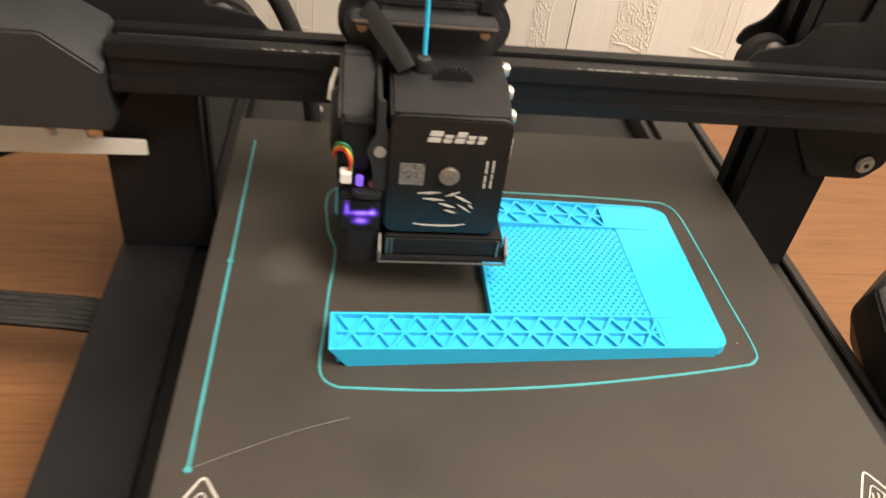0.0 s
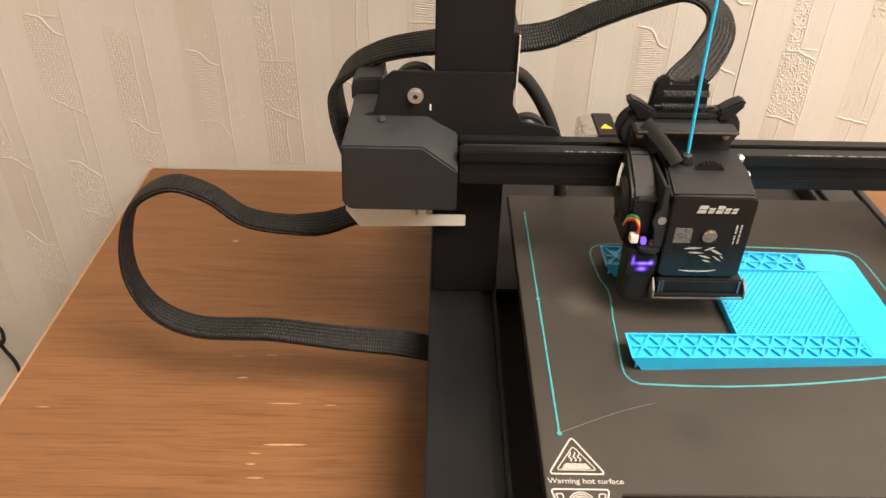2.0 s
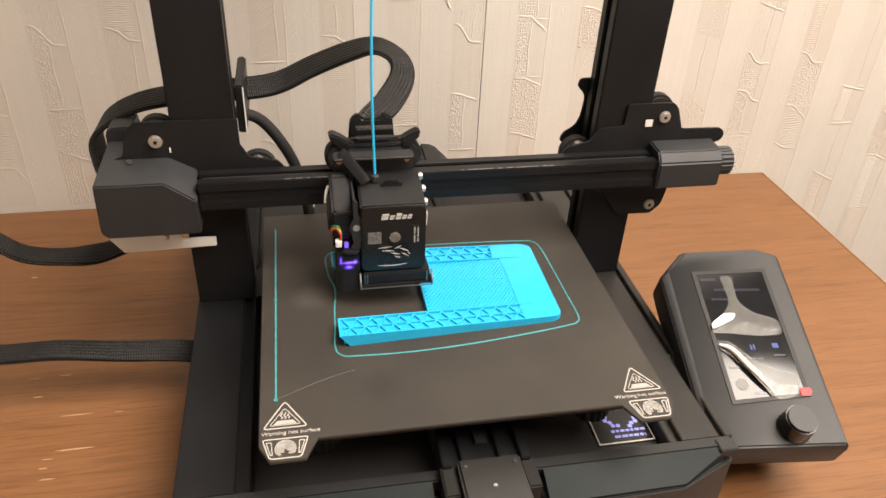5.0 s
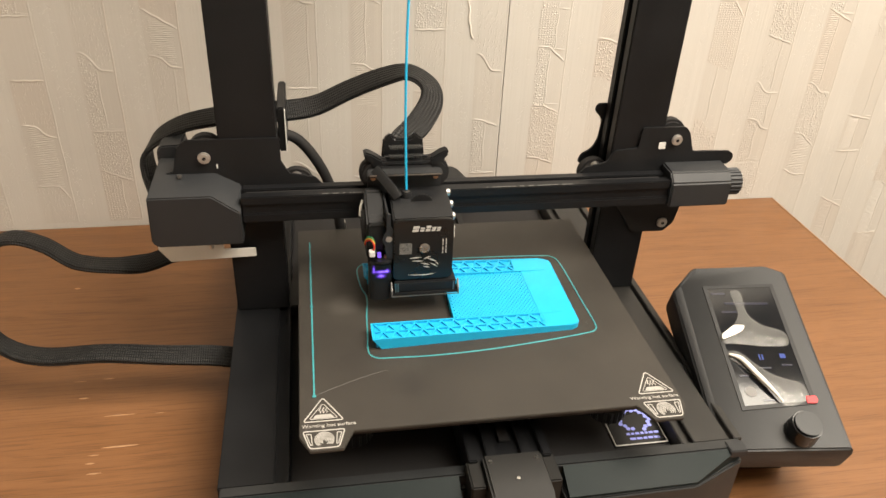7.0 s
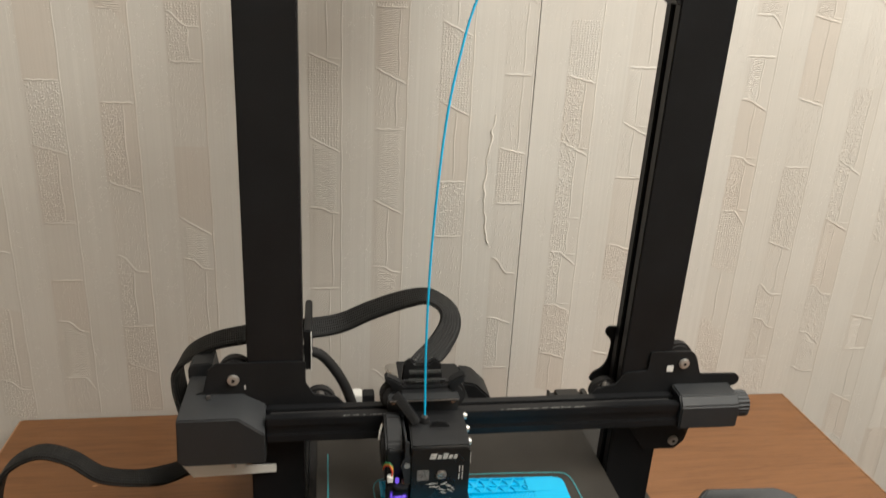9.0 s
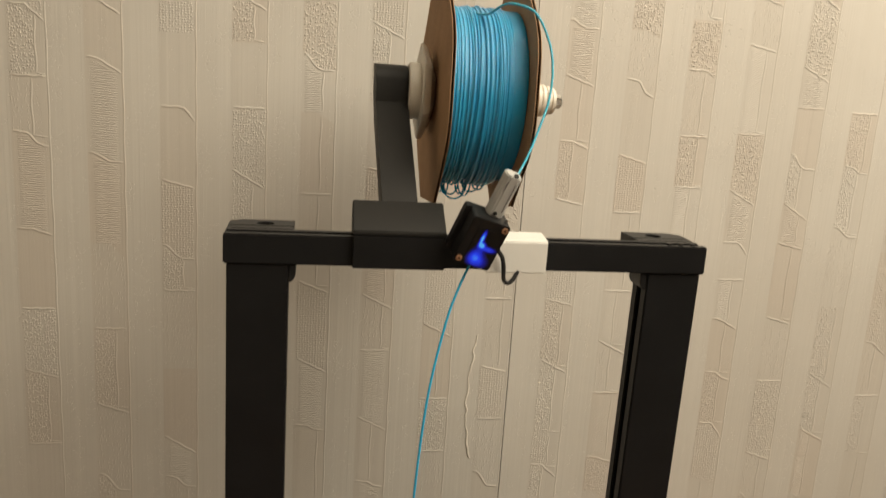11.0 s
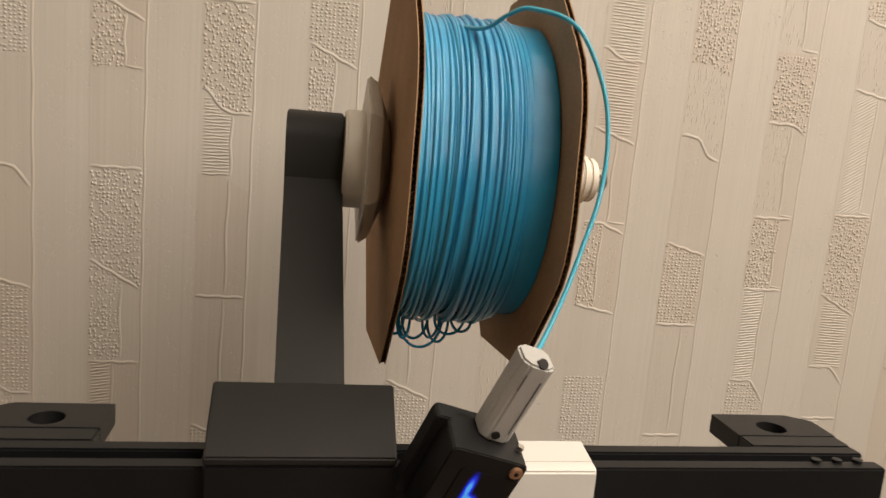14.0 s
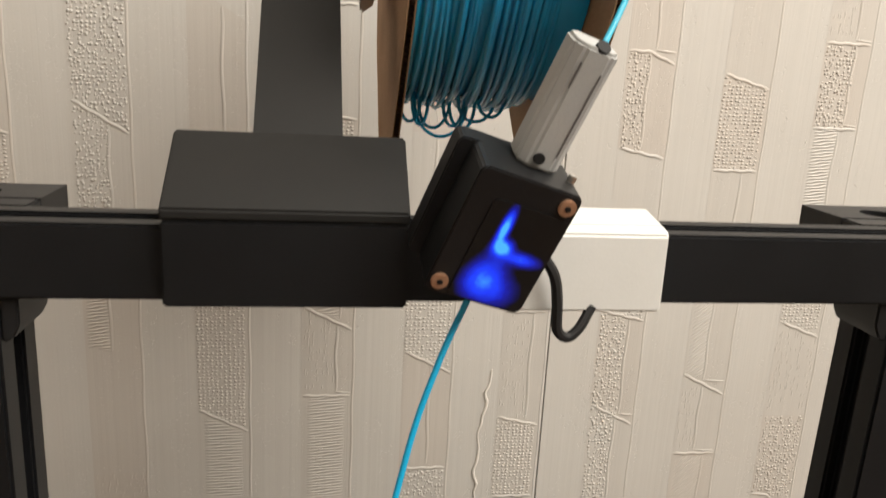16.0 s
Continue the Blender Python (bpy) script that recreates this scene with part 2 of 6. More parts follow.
WIRE_GREEN = plain("green_wire", (0.02, 0.18, 0.08), 0.5)
WHITEWASH = plain("white_wall_paint", (0.70, 0.66, 0.60), 0.8, 0.0, 0.05, 3, 300, 0.0005)
FLOORING = plain("brown_floor", (0.20, 0.12, 0.07), 0.5, 0.0, 0.3, 6, 200, 0.0003)
GLASS_BLACK = plain("dark_display_glass", (0.006, 0.007, 0.009), 0.09, 0.0, 0.2, 10, 400, 0.00001)
FILM = clear_film_material()


def window_glow(name, m, spots, ramp, strength):
    """Light that spreads softly behind a dark window; spots: centre and width along the window's own x and z, and power."""
    g = Graph(name)
    n = g.t.nodes.new("ShaderNodeMapping")
    n.vector_type = "TEXTURE"
    g.put(n.inputs["Vector"], g.coord)
    n.inputs["Location"].default_value = m.translation
    n.inputs["Rotation"].default_value = m.to_euler()
    x, y, z = g.split(n.outputs[0])
    total = None
    for cx, cz, wx, wz, power in spots:
        dx, dz = g.math("DIVIDE", g.math("SUBTRACT", x, cx), wx), g.math("DIVIDE", g.math("SUBTRACT", z, cz), wz)
        d = g.math("ADD", g.math("MULTIPLY", dx, dx), g.math("MULTIPLY", dz, dz))
        s = g.math("MULTIPLY", g.math("EXPONENT", g.math("MULTIPLY", d, -1.0)), power)
        total = s if total is None else g.math("ADD", total, s)
    total = g.math("MULTIPLY", total, g.math("ADD", 0.7, g.math("MULTIPLY", g.noise(500.0, 2), 0.6)))
    g.put(g.bsdf.inputs["Emission Color"], g.ramp(total, ramp))
    g.bsdf.inputs["Emission Strength"].default_value = strength
    return g.set((0.0062, 0.0060, 0.0060), 0.45, 0.0, 0.3)


PURPLE = glow("violet_led", (0.26, 0.12, 1.0), 1.3)
ICON = glow("blue_icon", (0.10, 0.22, 0.9), 0.55)
ICON_DIM = glow("dim_icon", (0.10, 0.13, 0.28), 0.035)


# ---- mesh helpers ----
def tidy(bm, verts, bev, seg=2):
    if bev > 0:
        edges = list({e for v in verts for e in v.link_edges})
        bmesh.ops.bevel(bm, geom=edges, offset=bev, segments=seg, affect="EDGES", clamp_overlap=True)


def box(bm, x0, x1, y0, y1, z0, z1, bev=0.0008, m=None):
    s = Matrix.Translation(((x0 + x1) / 2, (y0 + y1) / 2, (z0 + z1) / 2)) @ Matrix.Diagonal((abs(x1 - x0), abs(y1 - y0), abs(z1 - z0), 1))
    r = bmesh.ops.create_cube(bm, size=1.0, matrix=(m @ s) if m else s)
    tidy(bm, r["verts"], bev)
    return bm


def cyl(bm, p0, p1, r, r2=None, seg=28, bev=0.0, m=None):
    p0, p1 = Vector(p0), Vector(p1)
    d = p1 - p0
    turn = d.to_track_quat("Z", "Y").to_matrix().to_4x4()
    t = Matrix.Translation((p0 + p1) / 2) @ turn
    r = bmesh.ops.create_cone(bm, cap_ends=True, segments=seg, radius1=r, radius2=r if r2 is None else r2, depth=d.length, matrix=(m @ t) if m else t)
    if bev > 0:
        rims = [e for e in {e for v in r["verts"] for e in v.link_edges} if any(len(f.verts) > 4 for f in e.link_faces)]
        bmesh.ops.bevel(bm, geom=rims, offset=bev, segments=2, affect="EDGES", clamp_overlap=True)
    return bm


def prism(bm, pts, axis, a0, a1, bev=0.0008, m=None):
    """A polygon in the two other axes, drawn out along axis from a0 to a1."""
    n = "xyz".index(axis)
    order = [i for i in range(3) if i != n]

    def place(p, a):
        co = [0.0, 0.0, 0.0]
        co[order[0]], co[order[1]], co[n] = p[0], p[1], a
        return (m @ Vector(co)) if m else Vector(co)

    lo = [bm.verts.new(place(p, a0)) for p in pts]
    hi = [bm.verts.new(place(p, a1)) for p in pts]
    faces = [bm.faces.new(lo), bm.faces.new(hi)]
    for i in range(len(pts)):
        j = (i + 1) % len(pts)
        faces.append(bm.faces.new((lo[i], lo[j], hi[j], hi[i])))
    bmesh.ops.recalc_face_normals(bm, faces=faces)
    tidy(bm, lo + hi, bev)
    return bm


def smooth_line(pts, steps=8):
    """Catmull-Rom through the points."""
    p = [Vector(q) for q in pts]
    p = [2 * p[0] - p[1]] + p + [2 * p[-1] - p[-2]]
    out = []
    for i in range(1, len(p) - 2):
        a, b, c, d = p[i - 1 : i + 3]
        for k in range(steps):
            t = k / steps
            out.append(0.5 * (2 * b + (c - a) * t + (2 * a - 5 * b + 4 * c - d) * t * t + (3 * b - a - 3 * c + d) * t * t * t))
    return out + [p[-2]]


def tube(bm, pts, r, seg=10, steps=8, closed=False, raw=False):
    line = [Vector(p) for p in pts] if raw else smooth_line(pts, steps)
    rings = []
    up = Vector((0.13, 0.37, 0.92))
    count = len(line)
    for i, p in enumerate(line):
        a = line[(i - 1) % count] if closed else line[max(i - 1, 0)]
        b = line[(i + 1) % count] if closed else line[min(i + 1, count - 1)]
        d = (b - a).normalized()
        s = d.cross(up).normalized()
        w = s.cross(d)
        up = w
        rr = r(i / max(1, count - 1)) if callable(r) else r
        rings.append([bm.verts.new(p + rr * (math.cos(2 * math.pi * k / seg) * s + math.sin(2 * math.pi * k / seg) * w)) for k in range(seg)])
    for i in range(count if closed else count - 1):
        a, b = rings[i], rings[(i + 1) % count]
        for k in range(seg):
            bm.faces.new((a[k], a[(k + 1) % seg], b[(k + 1) % seg], b[k]))
    if not closed:
        bm.faces.new(rings[0][::-1])
        bm.faces.new(rings[-1])
    return bm


def flat_band(bm, rows, width, thick, steps=8):
    """A flat cable: rows of centre and width direction."""
    line = smooth_line([r[0] for r in rows], steps)
    wide = smooth_line([r[1] for r in rows], steps)
    rings = []
    for i, p in enumerate(line):
        d = (line[min(i + 1, len(line) - 1)] - line[max(i - 1, 0)]).normalized()
        w = (wide[i] - wide[i].dot(d) * d).normalized()
        n = d.cross(w)
        ring = []
        for a, b in ((-1, 0), (-0.9, 0.85), (-0.45, 1), (0.45, 1), (0.9, 0.85), (1, 0), (0.9, -0.85), (0.45, -1), (-0.45, -1), (-0.9, -0.85)):
            ring.append(bm.verts.new(p + w * (a * width / 2) + n * (b * thick / 2)))
        rings.append(ring)
    k = len(rings[0])
    uv = bm.loops.layers.uv.new("braid")
    girth = (0.0, 0.14, 0.30, 0.70, 0.86, 1.0, 1.14, 1.30, 1.70, 1.86, 2.0)
    run = 0.0
    for j, (a, b) in enumerate(zip(rings, rings[1:])):
        step = (line[j + 1] - line[j]).length
        for i in range(k):
            face = bm.faces.new((a[i], a[(i + 1) % k], b[(i + 1) % k], b[i]))
            for loop, (du, dw) in zip(face.loops, ((0, i), (0, i + 1), (step, i + 1), (step, i))):
                loop[uv].uv = (run + du, girth[dw] * width)
        run += step
    bm.faces.new(rings[0][::-1])
    bm.faces.new(rings[-1])
    return bm


def mesh_of(name, bm, material, angle=40):
    bmesh.ops.recalc_face_normals(bm, faces=bm.faces)
    me = bpy.data.meshes.new(name)
    bm.to_mesh(me)
    bm.free()
    me.materials.append(material)
    me.shade_smooth()
    me.set_sharp_from_angle(angle=radians(angle))
    return me


def thing(name, base, label, category, group="", kind=""):
    """An Empty at the thing's base, which will parent its parts."""
    ob = new(name)
    ob.empty_display_size = 0.02
    ob.location = base
    return tagged(ob, label, category, group, kind)


def spot(ob):
    return Vector((0, 0, 0)) if ob.parent else ob.location.copy()


def part(name, bm, material, parent, label="", angle=40):
    ob = new(name, mesh_of(name, bm, material, angle))
    ob.parent = parent
    ob.matrix_parent_inverse = Matrix.Translation(-spot(parent))
    if label:
        tagged(ob, label)
    return ob


def solo(name, bm, material, label, category="", group="", kind="", angle=40):
    return tagged(new(name, mesh_of(name, bm, material, angle)), label, category, group, kind)


def lettering(name, text, size, m, material, parent, label="", depth=0.00015):
    """Words in the built-in font, turned into a mesh."""
    cu = bpy.data.curves.new(name, "FONT")
    cu.body, cu.size, cu.align_x, cu.align_y, cu.extrude = text, size, "CENTER", "CENTER", depth
    tmp = bpy.data.objects.new(name, cu)
    scene.collection.objects.link(tmp)
    me = bpy.data.meshes.new_from_object(tmp)
    bpy.data.objects.remove(tmp)
    me.transform(m)
    me.materials.append(material)
    ob = new(name, me)
    ob.parent = parent
    ob.matrix_parent_inverse = Matrix.Translation(-spot(parent))
    if label:
        tagged(ob, label)
    return ob


BM = bmesh.new

# ---- the room ----
WALL_Y = 0.278
X0, X1, Y0, ZF, ZC = -1.75, 1.75, -2.3, -0.75, 1.95
wall = solo("wall_north", box(BM(), X0, X1, WALL_Y + 0.004, WALL_Y + 0.12, ZF, ZC, 0), WHITEWASH, "wall behind the desk under embossed wallpaper", "wall", kind="structure")
solo("wall_south", box(BM(), X0, X1, Y0 - 0.1, Y0, ZF, ZC, 0), WHITEWASH, "plain light painted wall of the room", "wall", kind="structure")
solo("wall_west", box(BM(), X0 - 0.1, X0, Y0, WALL_Y + 0.12, ZF, ZC, 0), WHITEWASH, "plain light painted wall of the room", "wall", kind="structure")
solo("wall_east", box(BM(), X1, X1 + 0.1, Y0, WALL_Y + 0.12, ZF, ZC, 0), WHITEWASH, "plain light painted wall of the room", "wall", kind="structure")
solo("floor", box(BM(), X0, X1, Y0, WALL_Y + 0.12, ZF - 0.05, ZF, 0), FLOORING, "brown floor under the desk", "floor", kind="structure")
solo("ceiling", box(BM(), X0, X1, Y0, WALL_Y + 0.12, ZC, ZC + 0.05, 0), WHITEWASH, "plain white ceiling", "ceiling", kind="structure")

# strips of wallpaper that meet at open seams
SEAM, ROLL = 0.106, 0.515
for k in range(-4, 4):
    a, b = max(X0, SEAM + k * ROLL), min(X1, SEAM + (k + 1) * ROLL)
    if b - a > 0.02:
        ga, gb = (0.0005 if k in (0, 1) else 0.0), (0.0005 if k in (-1, 0) else 0.0)
        part("wallpaper_strip", box(BM(), a + ga, b - gb, WALL_Y, WALL_Y + 0.0035, ZF, ZC, 0), PAPER, wall)


def torn_edge():
    """A lifted, torn ridge in the paper."""
    bm = BM()
    rows = []
    rnd = random.Random(5)
    for i in range(26):
        f = i / 25
        x = 0.0672 - 0.0175 * f + 0.0200 * f * f * f + rnd.uniform(-0.0014, 0.0014)
        rows.append((x, 0.350 - 0.145 * f, 0.0012 + rnd.uniform(0, 0.0016)))
    pts = [(x, WALL_Y - 0.0004, z) for x, z, w in rows]
    tube(bm, pts, lambda f: 0.0004 + 0.0006 * abs(math.sin(f * 9)), 6, 2)
    return bm


part("torn_ridge", torn_edge(), WHITEWASH, wall, "torn raised edge of wallpaper")

# ---- the desk ----
TX0, TX1, TY0 = -0.443, 0.468, -0.62
desk = thing("desk", (0.0, -0.17, ZF), "reddish brown wood veneer desk with scratches, against the wall", "desk")
part("desktop", box(BM(), TX0, TX1, TY0, WALL_Y - 0.001, -0.026, 0.0, 0.001), WOOD, desk)
part("edge_strip", box(BM(), TX0 - 0.0012, TX0, TY0, WALL_Y - 0.002, -0.0255, 0.0004, 0.0003), CHIP, desk, "worn light edge banding")
part("edge_strip", box(BM(), TX1, TX1 + 0.0012, TY0, WALL_Y - 0.002, -0.0255, 0.0004, 0.0003), CHIP, desk, "worn light edge banding")
part("edge_strip", box(BM(), TX0, TX1, TY0 - 0.0012, TY0, -0.0255, 0.0004, 0.0003), CHIP, desk, "worn light edge banding")
part("side_panel", box(BM(), TX0 + 0.04, TX0 + 0.058, TY0 + 0.03, WALL_Y - 0.01, ZF, -0.026, 0.001), WOOD, desk)
part("side_panel", box(BM(), TX1 - 0.058, TX1 - 0.04, TY0 + 0.03, WALL_Y - 0.01, ZF, -0.026, 0.001), WOOD, desk)
part("back_panel", box(BM(), TX0 + 0.058, TX1 - 0.058, WALL_Y - 0.05, WALL_Y - 0.034, ZF + 0.3, -0.026, 0.001), WOOD, desk)


def chip(cx, cy, length, width, seed):
    """A shallow chip where bare board shows."""
    rnd = random.Random(seed)
    bm = BM()
    n = 9
    top = []
    for i in range(n):
        f = i / (n - 1)
        top.append((cx + (f - 0.5) * length, cy + width * (0.5 * math.sin(math.pi * f) + rnd.uniform(-0.12, 0.12))))
    low = [(cx + (0.5 - i / (n - 1)) * length * 0.97, cy - width * (0.5 * math.sin(math.pi * i / (n - 1)) + rnd.uniform(-0.1, 0.15))) for i in range(n)]
    prism(bm, top + low, "z", 0.0, 0.00025, 0)
    return bm

for i, (cx, cy, ln, wd) in enumerate((
    (-0.334, 0.154, 0.006, 0.004), (-0.278, 0.015, 0.010, 0.0016), (-0.293, -0.007, 0.008, 0.0022), (-0.261, -0.030, 0.026, 0.0016),
    (-0.255, -0.064, 0.030, 0.0028), (-0.272, -0.071, 0.008, 0.0013), (-0.273, -0.079, 0.007, 0.0020), (-0.268, -0.089, 0.012, 0.0022),
    (-0.415, -0.036, 0.010, 0.0010), (-0.300, 0.014, 0.012, 0.0009), (-0.231, -0.031, 0.008, 0.0010))):
    part("scratch", chip(cx, cy, ln * 0.9, wd * 0.6, i), CHIP, desk)

# ---- printer frame ----
frame_thing = thing("printer_frame", (0, 0, 0), "black metal frame of a desktop 3D printer", "3D printer")


def rail(x0, x1, y0, y1, z0, z1, slots):
    """An extruded rail along y with slots in its top, cut as real grooves. slots: x ranges."""
    bm = BM()
    pts = [(x0, z0), (x1, z0), (x1, z1)]
    for a, b in sorted(slots, reverse=True):
        pts += [(b, z1), (b, z1 - 0.004), (a, z1 - 0.004), (a, z1)]
    pts += [(x0, z1)]
    prism(bm, pts, "y", y0, y1, 0.0006)
    return bm


part("base_rail", rail(-0.1678, -0.126, -0.178, 0.19, 0.012, 0.070, [(-0.1345, -0.1285)]), ANODISED, frame_thing)
part("base_rail", rail(0.126, 0.1685, -0.178, 0.19, 0.012, 0.070, [(0.1285, 0.1345), (0.1595, 0.163)]), LIT_RAIL, frame_thing)
part("base_box", box(BM(), -0.1258, 0.1258, -0.172, 0.185, 0.014, 0.058, 0.001), RUBBER, frame_thing)
part("crossbar", box(BM(), -0.1258, 0.1258, 0.004, 0.044, 0.0585, 0.070, 0.001), ANODISED, frame_thing)
for sx in (-0.147, 0.147):
    for sy in (-0.15, 0.15):
        part("rubber_foot", cyl(BM(), (sx, sy, 0), (sx, sy, 0.013), 0.013, 0.015, bev=0.001), RUBBER, frame_thing)


def front_cover():
    """Moulded nose along the front of the base, its face sloping down to chamfered ends."""
    bm = BM()
    top, low = 0.0715, 0.012
    ring_top = [(-0.166, -0.1785), (0.165, -0.1785), (0.165, -0.189), (0.125, -0.206), (0.040, -0.2075), (0.040, -0.190), (-0.022, -0.190), (-0.022, -0.2075), (-0.128, -0.206), (-0.166, -0.192)]
    prism(bm, [(x, y) for x, y in ring_top], "z", low, top - 0.010, 0.0012)
    prism(bm, [(-0.166, -0.1785), (0.165, -0.1785), (0.165, -0.187), (0.040, -0.187), (-0.022, -0.187), (-0.166, -0.187)][:4] + [(-0.166, -0.187)], "z", top - 0.010, top, 0.001)
    return bm


part("front_cover", front_cover(), CHARCOAL, frame_thing, "dark grey moulded front cover")


def cover_face(x0, x1, chamfer_right):
    bm = BM()
    if chamfer_right:
        pts = [(x0, -0.1872), (x1, -0.1872), (x1 - 0.036, -0.2045), (x0, -0.2058)]
    else:
        pts = [(x0 + 0.03, -0.2045), (x0, -0.1872), (x1, -0.1872), (x1, -0.2058)]
    lo = [bm.verts.new((x, y, 0.0635 if y < -0.19 else 0.0712)) for x, y in pts]
    hi = [bm.verts.new((x, y, 0.0615 if y < -0.19 else 0.0612)) for x, y in pts]
    bm.faces.new(lo), bm.faces.new(hi)
    for i in range(4):
        j = (i + 1) % 4
        bm.faces.new((lo[i], lo[j], hi[j], hi[i]))
    return bm


part("cover_face", cover_face(0.042, 0.162, True), TEAL_BLACK, frame_thing, "smooth dark sloping face")
part("cover_face", cover_face(-0.163, -0.024, False), TEAL_BLACK, frame_thing, "smooth dark sloping face")
part("corner_clip", box(BM(), 0.1535, 0.1655, -0.191, -0.1815, 0.0665, 0.0725, 0.0006), MOULDED, frame_thing)
part("drawer_front", box(BM(), -0.105, -0.040, -0.2085, -0.2055, 0.020, 0.056, 0.001), BLACK, frame_thing)

# the rail that the bed slides on, with its belt tightener
part("slide_rail", rail(-0.018, 0.034, -0.186, 0.20, 0.0585, 0.0815, [(-0.0125, -0.0065), (0.0005, 0.0155), (0.0225, 0.0285)]), ANODISED, frame_thing)
part("drive_belt", box(BM(), 0.0045, 0.0115, -0.17, 0.19, 0.0783, 0.0798, 0.0002), RUBBER, frame_thing)


def tightener():
    bm = BM()
    prism(bm, [(-0.226, 0.040), (-0.226, 0.076), (-0.216, 0.084), (-0.184, 0.084), (-0.184, 0.040)], "x", -0.010, 0.027, 0.0015)
    box(bm, -0.0195, -0.0105, -0.205, -0.183, 0.045, 0.079, 0.001)
    box(bm, 0.0275, 0.0360, -0.205, -0.183, 0.045, 0.079, 0.001)
    return bm


tight = part("belt_tightener", tightener(), PRINTED_GREY, frame_thing, "dark grey belt tightener housing")
for px, py in ((-0.006, -0.19), (0.023, -0.19), (0.008, -0.205)):
    part("screw", cyl(BM(), (px, py, 0.0836), (px, py, 0.0846), 0.0012, seg=12), STEEL, tight)
# label on the base: framed, with a wreath mark and two lines of bars
lab = part("base_label", box(BM(), 0.0865, 0.1255, -0.1655, -0.1250, 0.0582, 0.0588, 0.0002), GLOSS, frame_thing, "dark label with a pale border")
bm = BM()
for a in ((0.0873, 0.1247, -0.1647, -0.1637), (0.0873, 0.1247, -0.1266, -0.1258), (0.0873, 0.0881, -0.1637, -0.1266), (0.1239, 0.1247, -0.1637, -0.1266)):
    box(bm, *a, 0.0588, 0.0590, 0)
part("border", bm, INK, lab)
# label print with the blue of reflected light mixed into its colour
LABEL_GLEAM = plain("blue_gleam_ink", (0.24, 0.27, 0.70), 0.5)
rnd = random.Random(4)
for yy, x0, x1 in ((-0.1557, 0.0985, 0.1215), (-0.1603, 0.0995, 0.1205)):
    bm = BM()
    x = x0
    while x < x1:
        w = rnd.uniform(0.0018, 0.0045)
        box(bm, x, min(x + w, x1), yy, yy + 0.0019, 0.0588, 0.0590, 0)
        x += w + 0.0009
    part("text_bar", bm, LABEL_GLEAM, lab)
bm = BM()
for k in range(20):
    a = math.pi * (0.62 + 1.76 * k / 19)
    r = 0.0098 + 0.0014 * (k % 2)
    cx, cy = 0.1085 - r * math.sin(a - math.pi / 2), -0.1420 - r * math.cos(a - math.pi / 2) * 0.9
    cyl(bm, (cx, cy, 0.0588), (cx, cy, 0.0590), 0.0016, seg=7)
part("wreath_mark", bm, LABEL_GLEAM, lab)


def upright(x0, x1, lean=0.0):
    """A 40 mm post with a slot down each face and a softly rounded edge."""
    bm = BM()
    y0, y1 = 0.002, 0.026
    xm, ym, s = (x0 + x1) / 2, (y0 + y1) / 2, 0.003
    a, b = x0 + 0.010, x1 - 0.010
    pts = [(x0, y0), (x1, y0), (x1, ym - s), (x1 - 0.004, ym - s), (x1 - 0.004, ym + s), (x1, ym + s), (x1, y1), (b + s, y1), (b + s, y1 - 0.004), (b - s, y1 - 0.004), (b - s, y1),
           (a + s, y1), (a + s, y1 - 0.004), (a - s, y1 - 0.004), (a - s, y1), (x0, y1), (x0, ym + s), (x0 + 0.004, ym + s), (x0 + 0.004, ym - s), (x0, ym - s)]
    prism(bm, pts, "z", 0.070, 0.490, 0.0009)
    for v in bm.verts:
        v.co.x -= lean * (0.490 - v.co.z)
    return bm


part("upright", upright(-0.1665, -0.1265), ANODISED, frame_thing)
part("upright", upright(0.1265, 0.1665, 0.0135), ANODISED, frame_thing)


def top_bar():
    bm = BM()
    pts = [(0.0, 0.490), (0.020, 0.490), (0.020, 0.510), (0.013, 0.510), (0.013, 0.506), (0.007, 0.506), (0.007, 0.510), (0.0, 0.510)]
    prism(bm, pts, "x", -0.1685, 0.1685, 0.0008)
    return bm


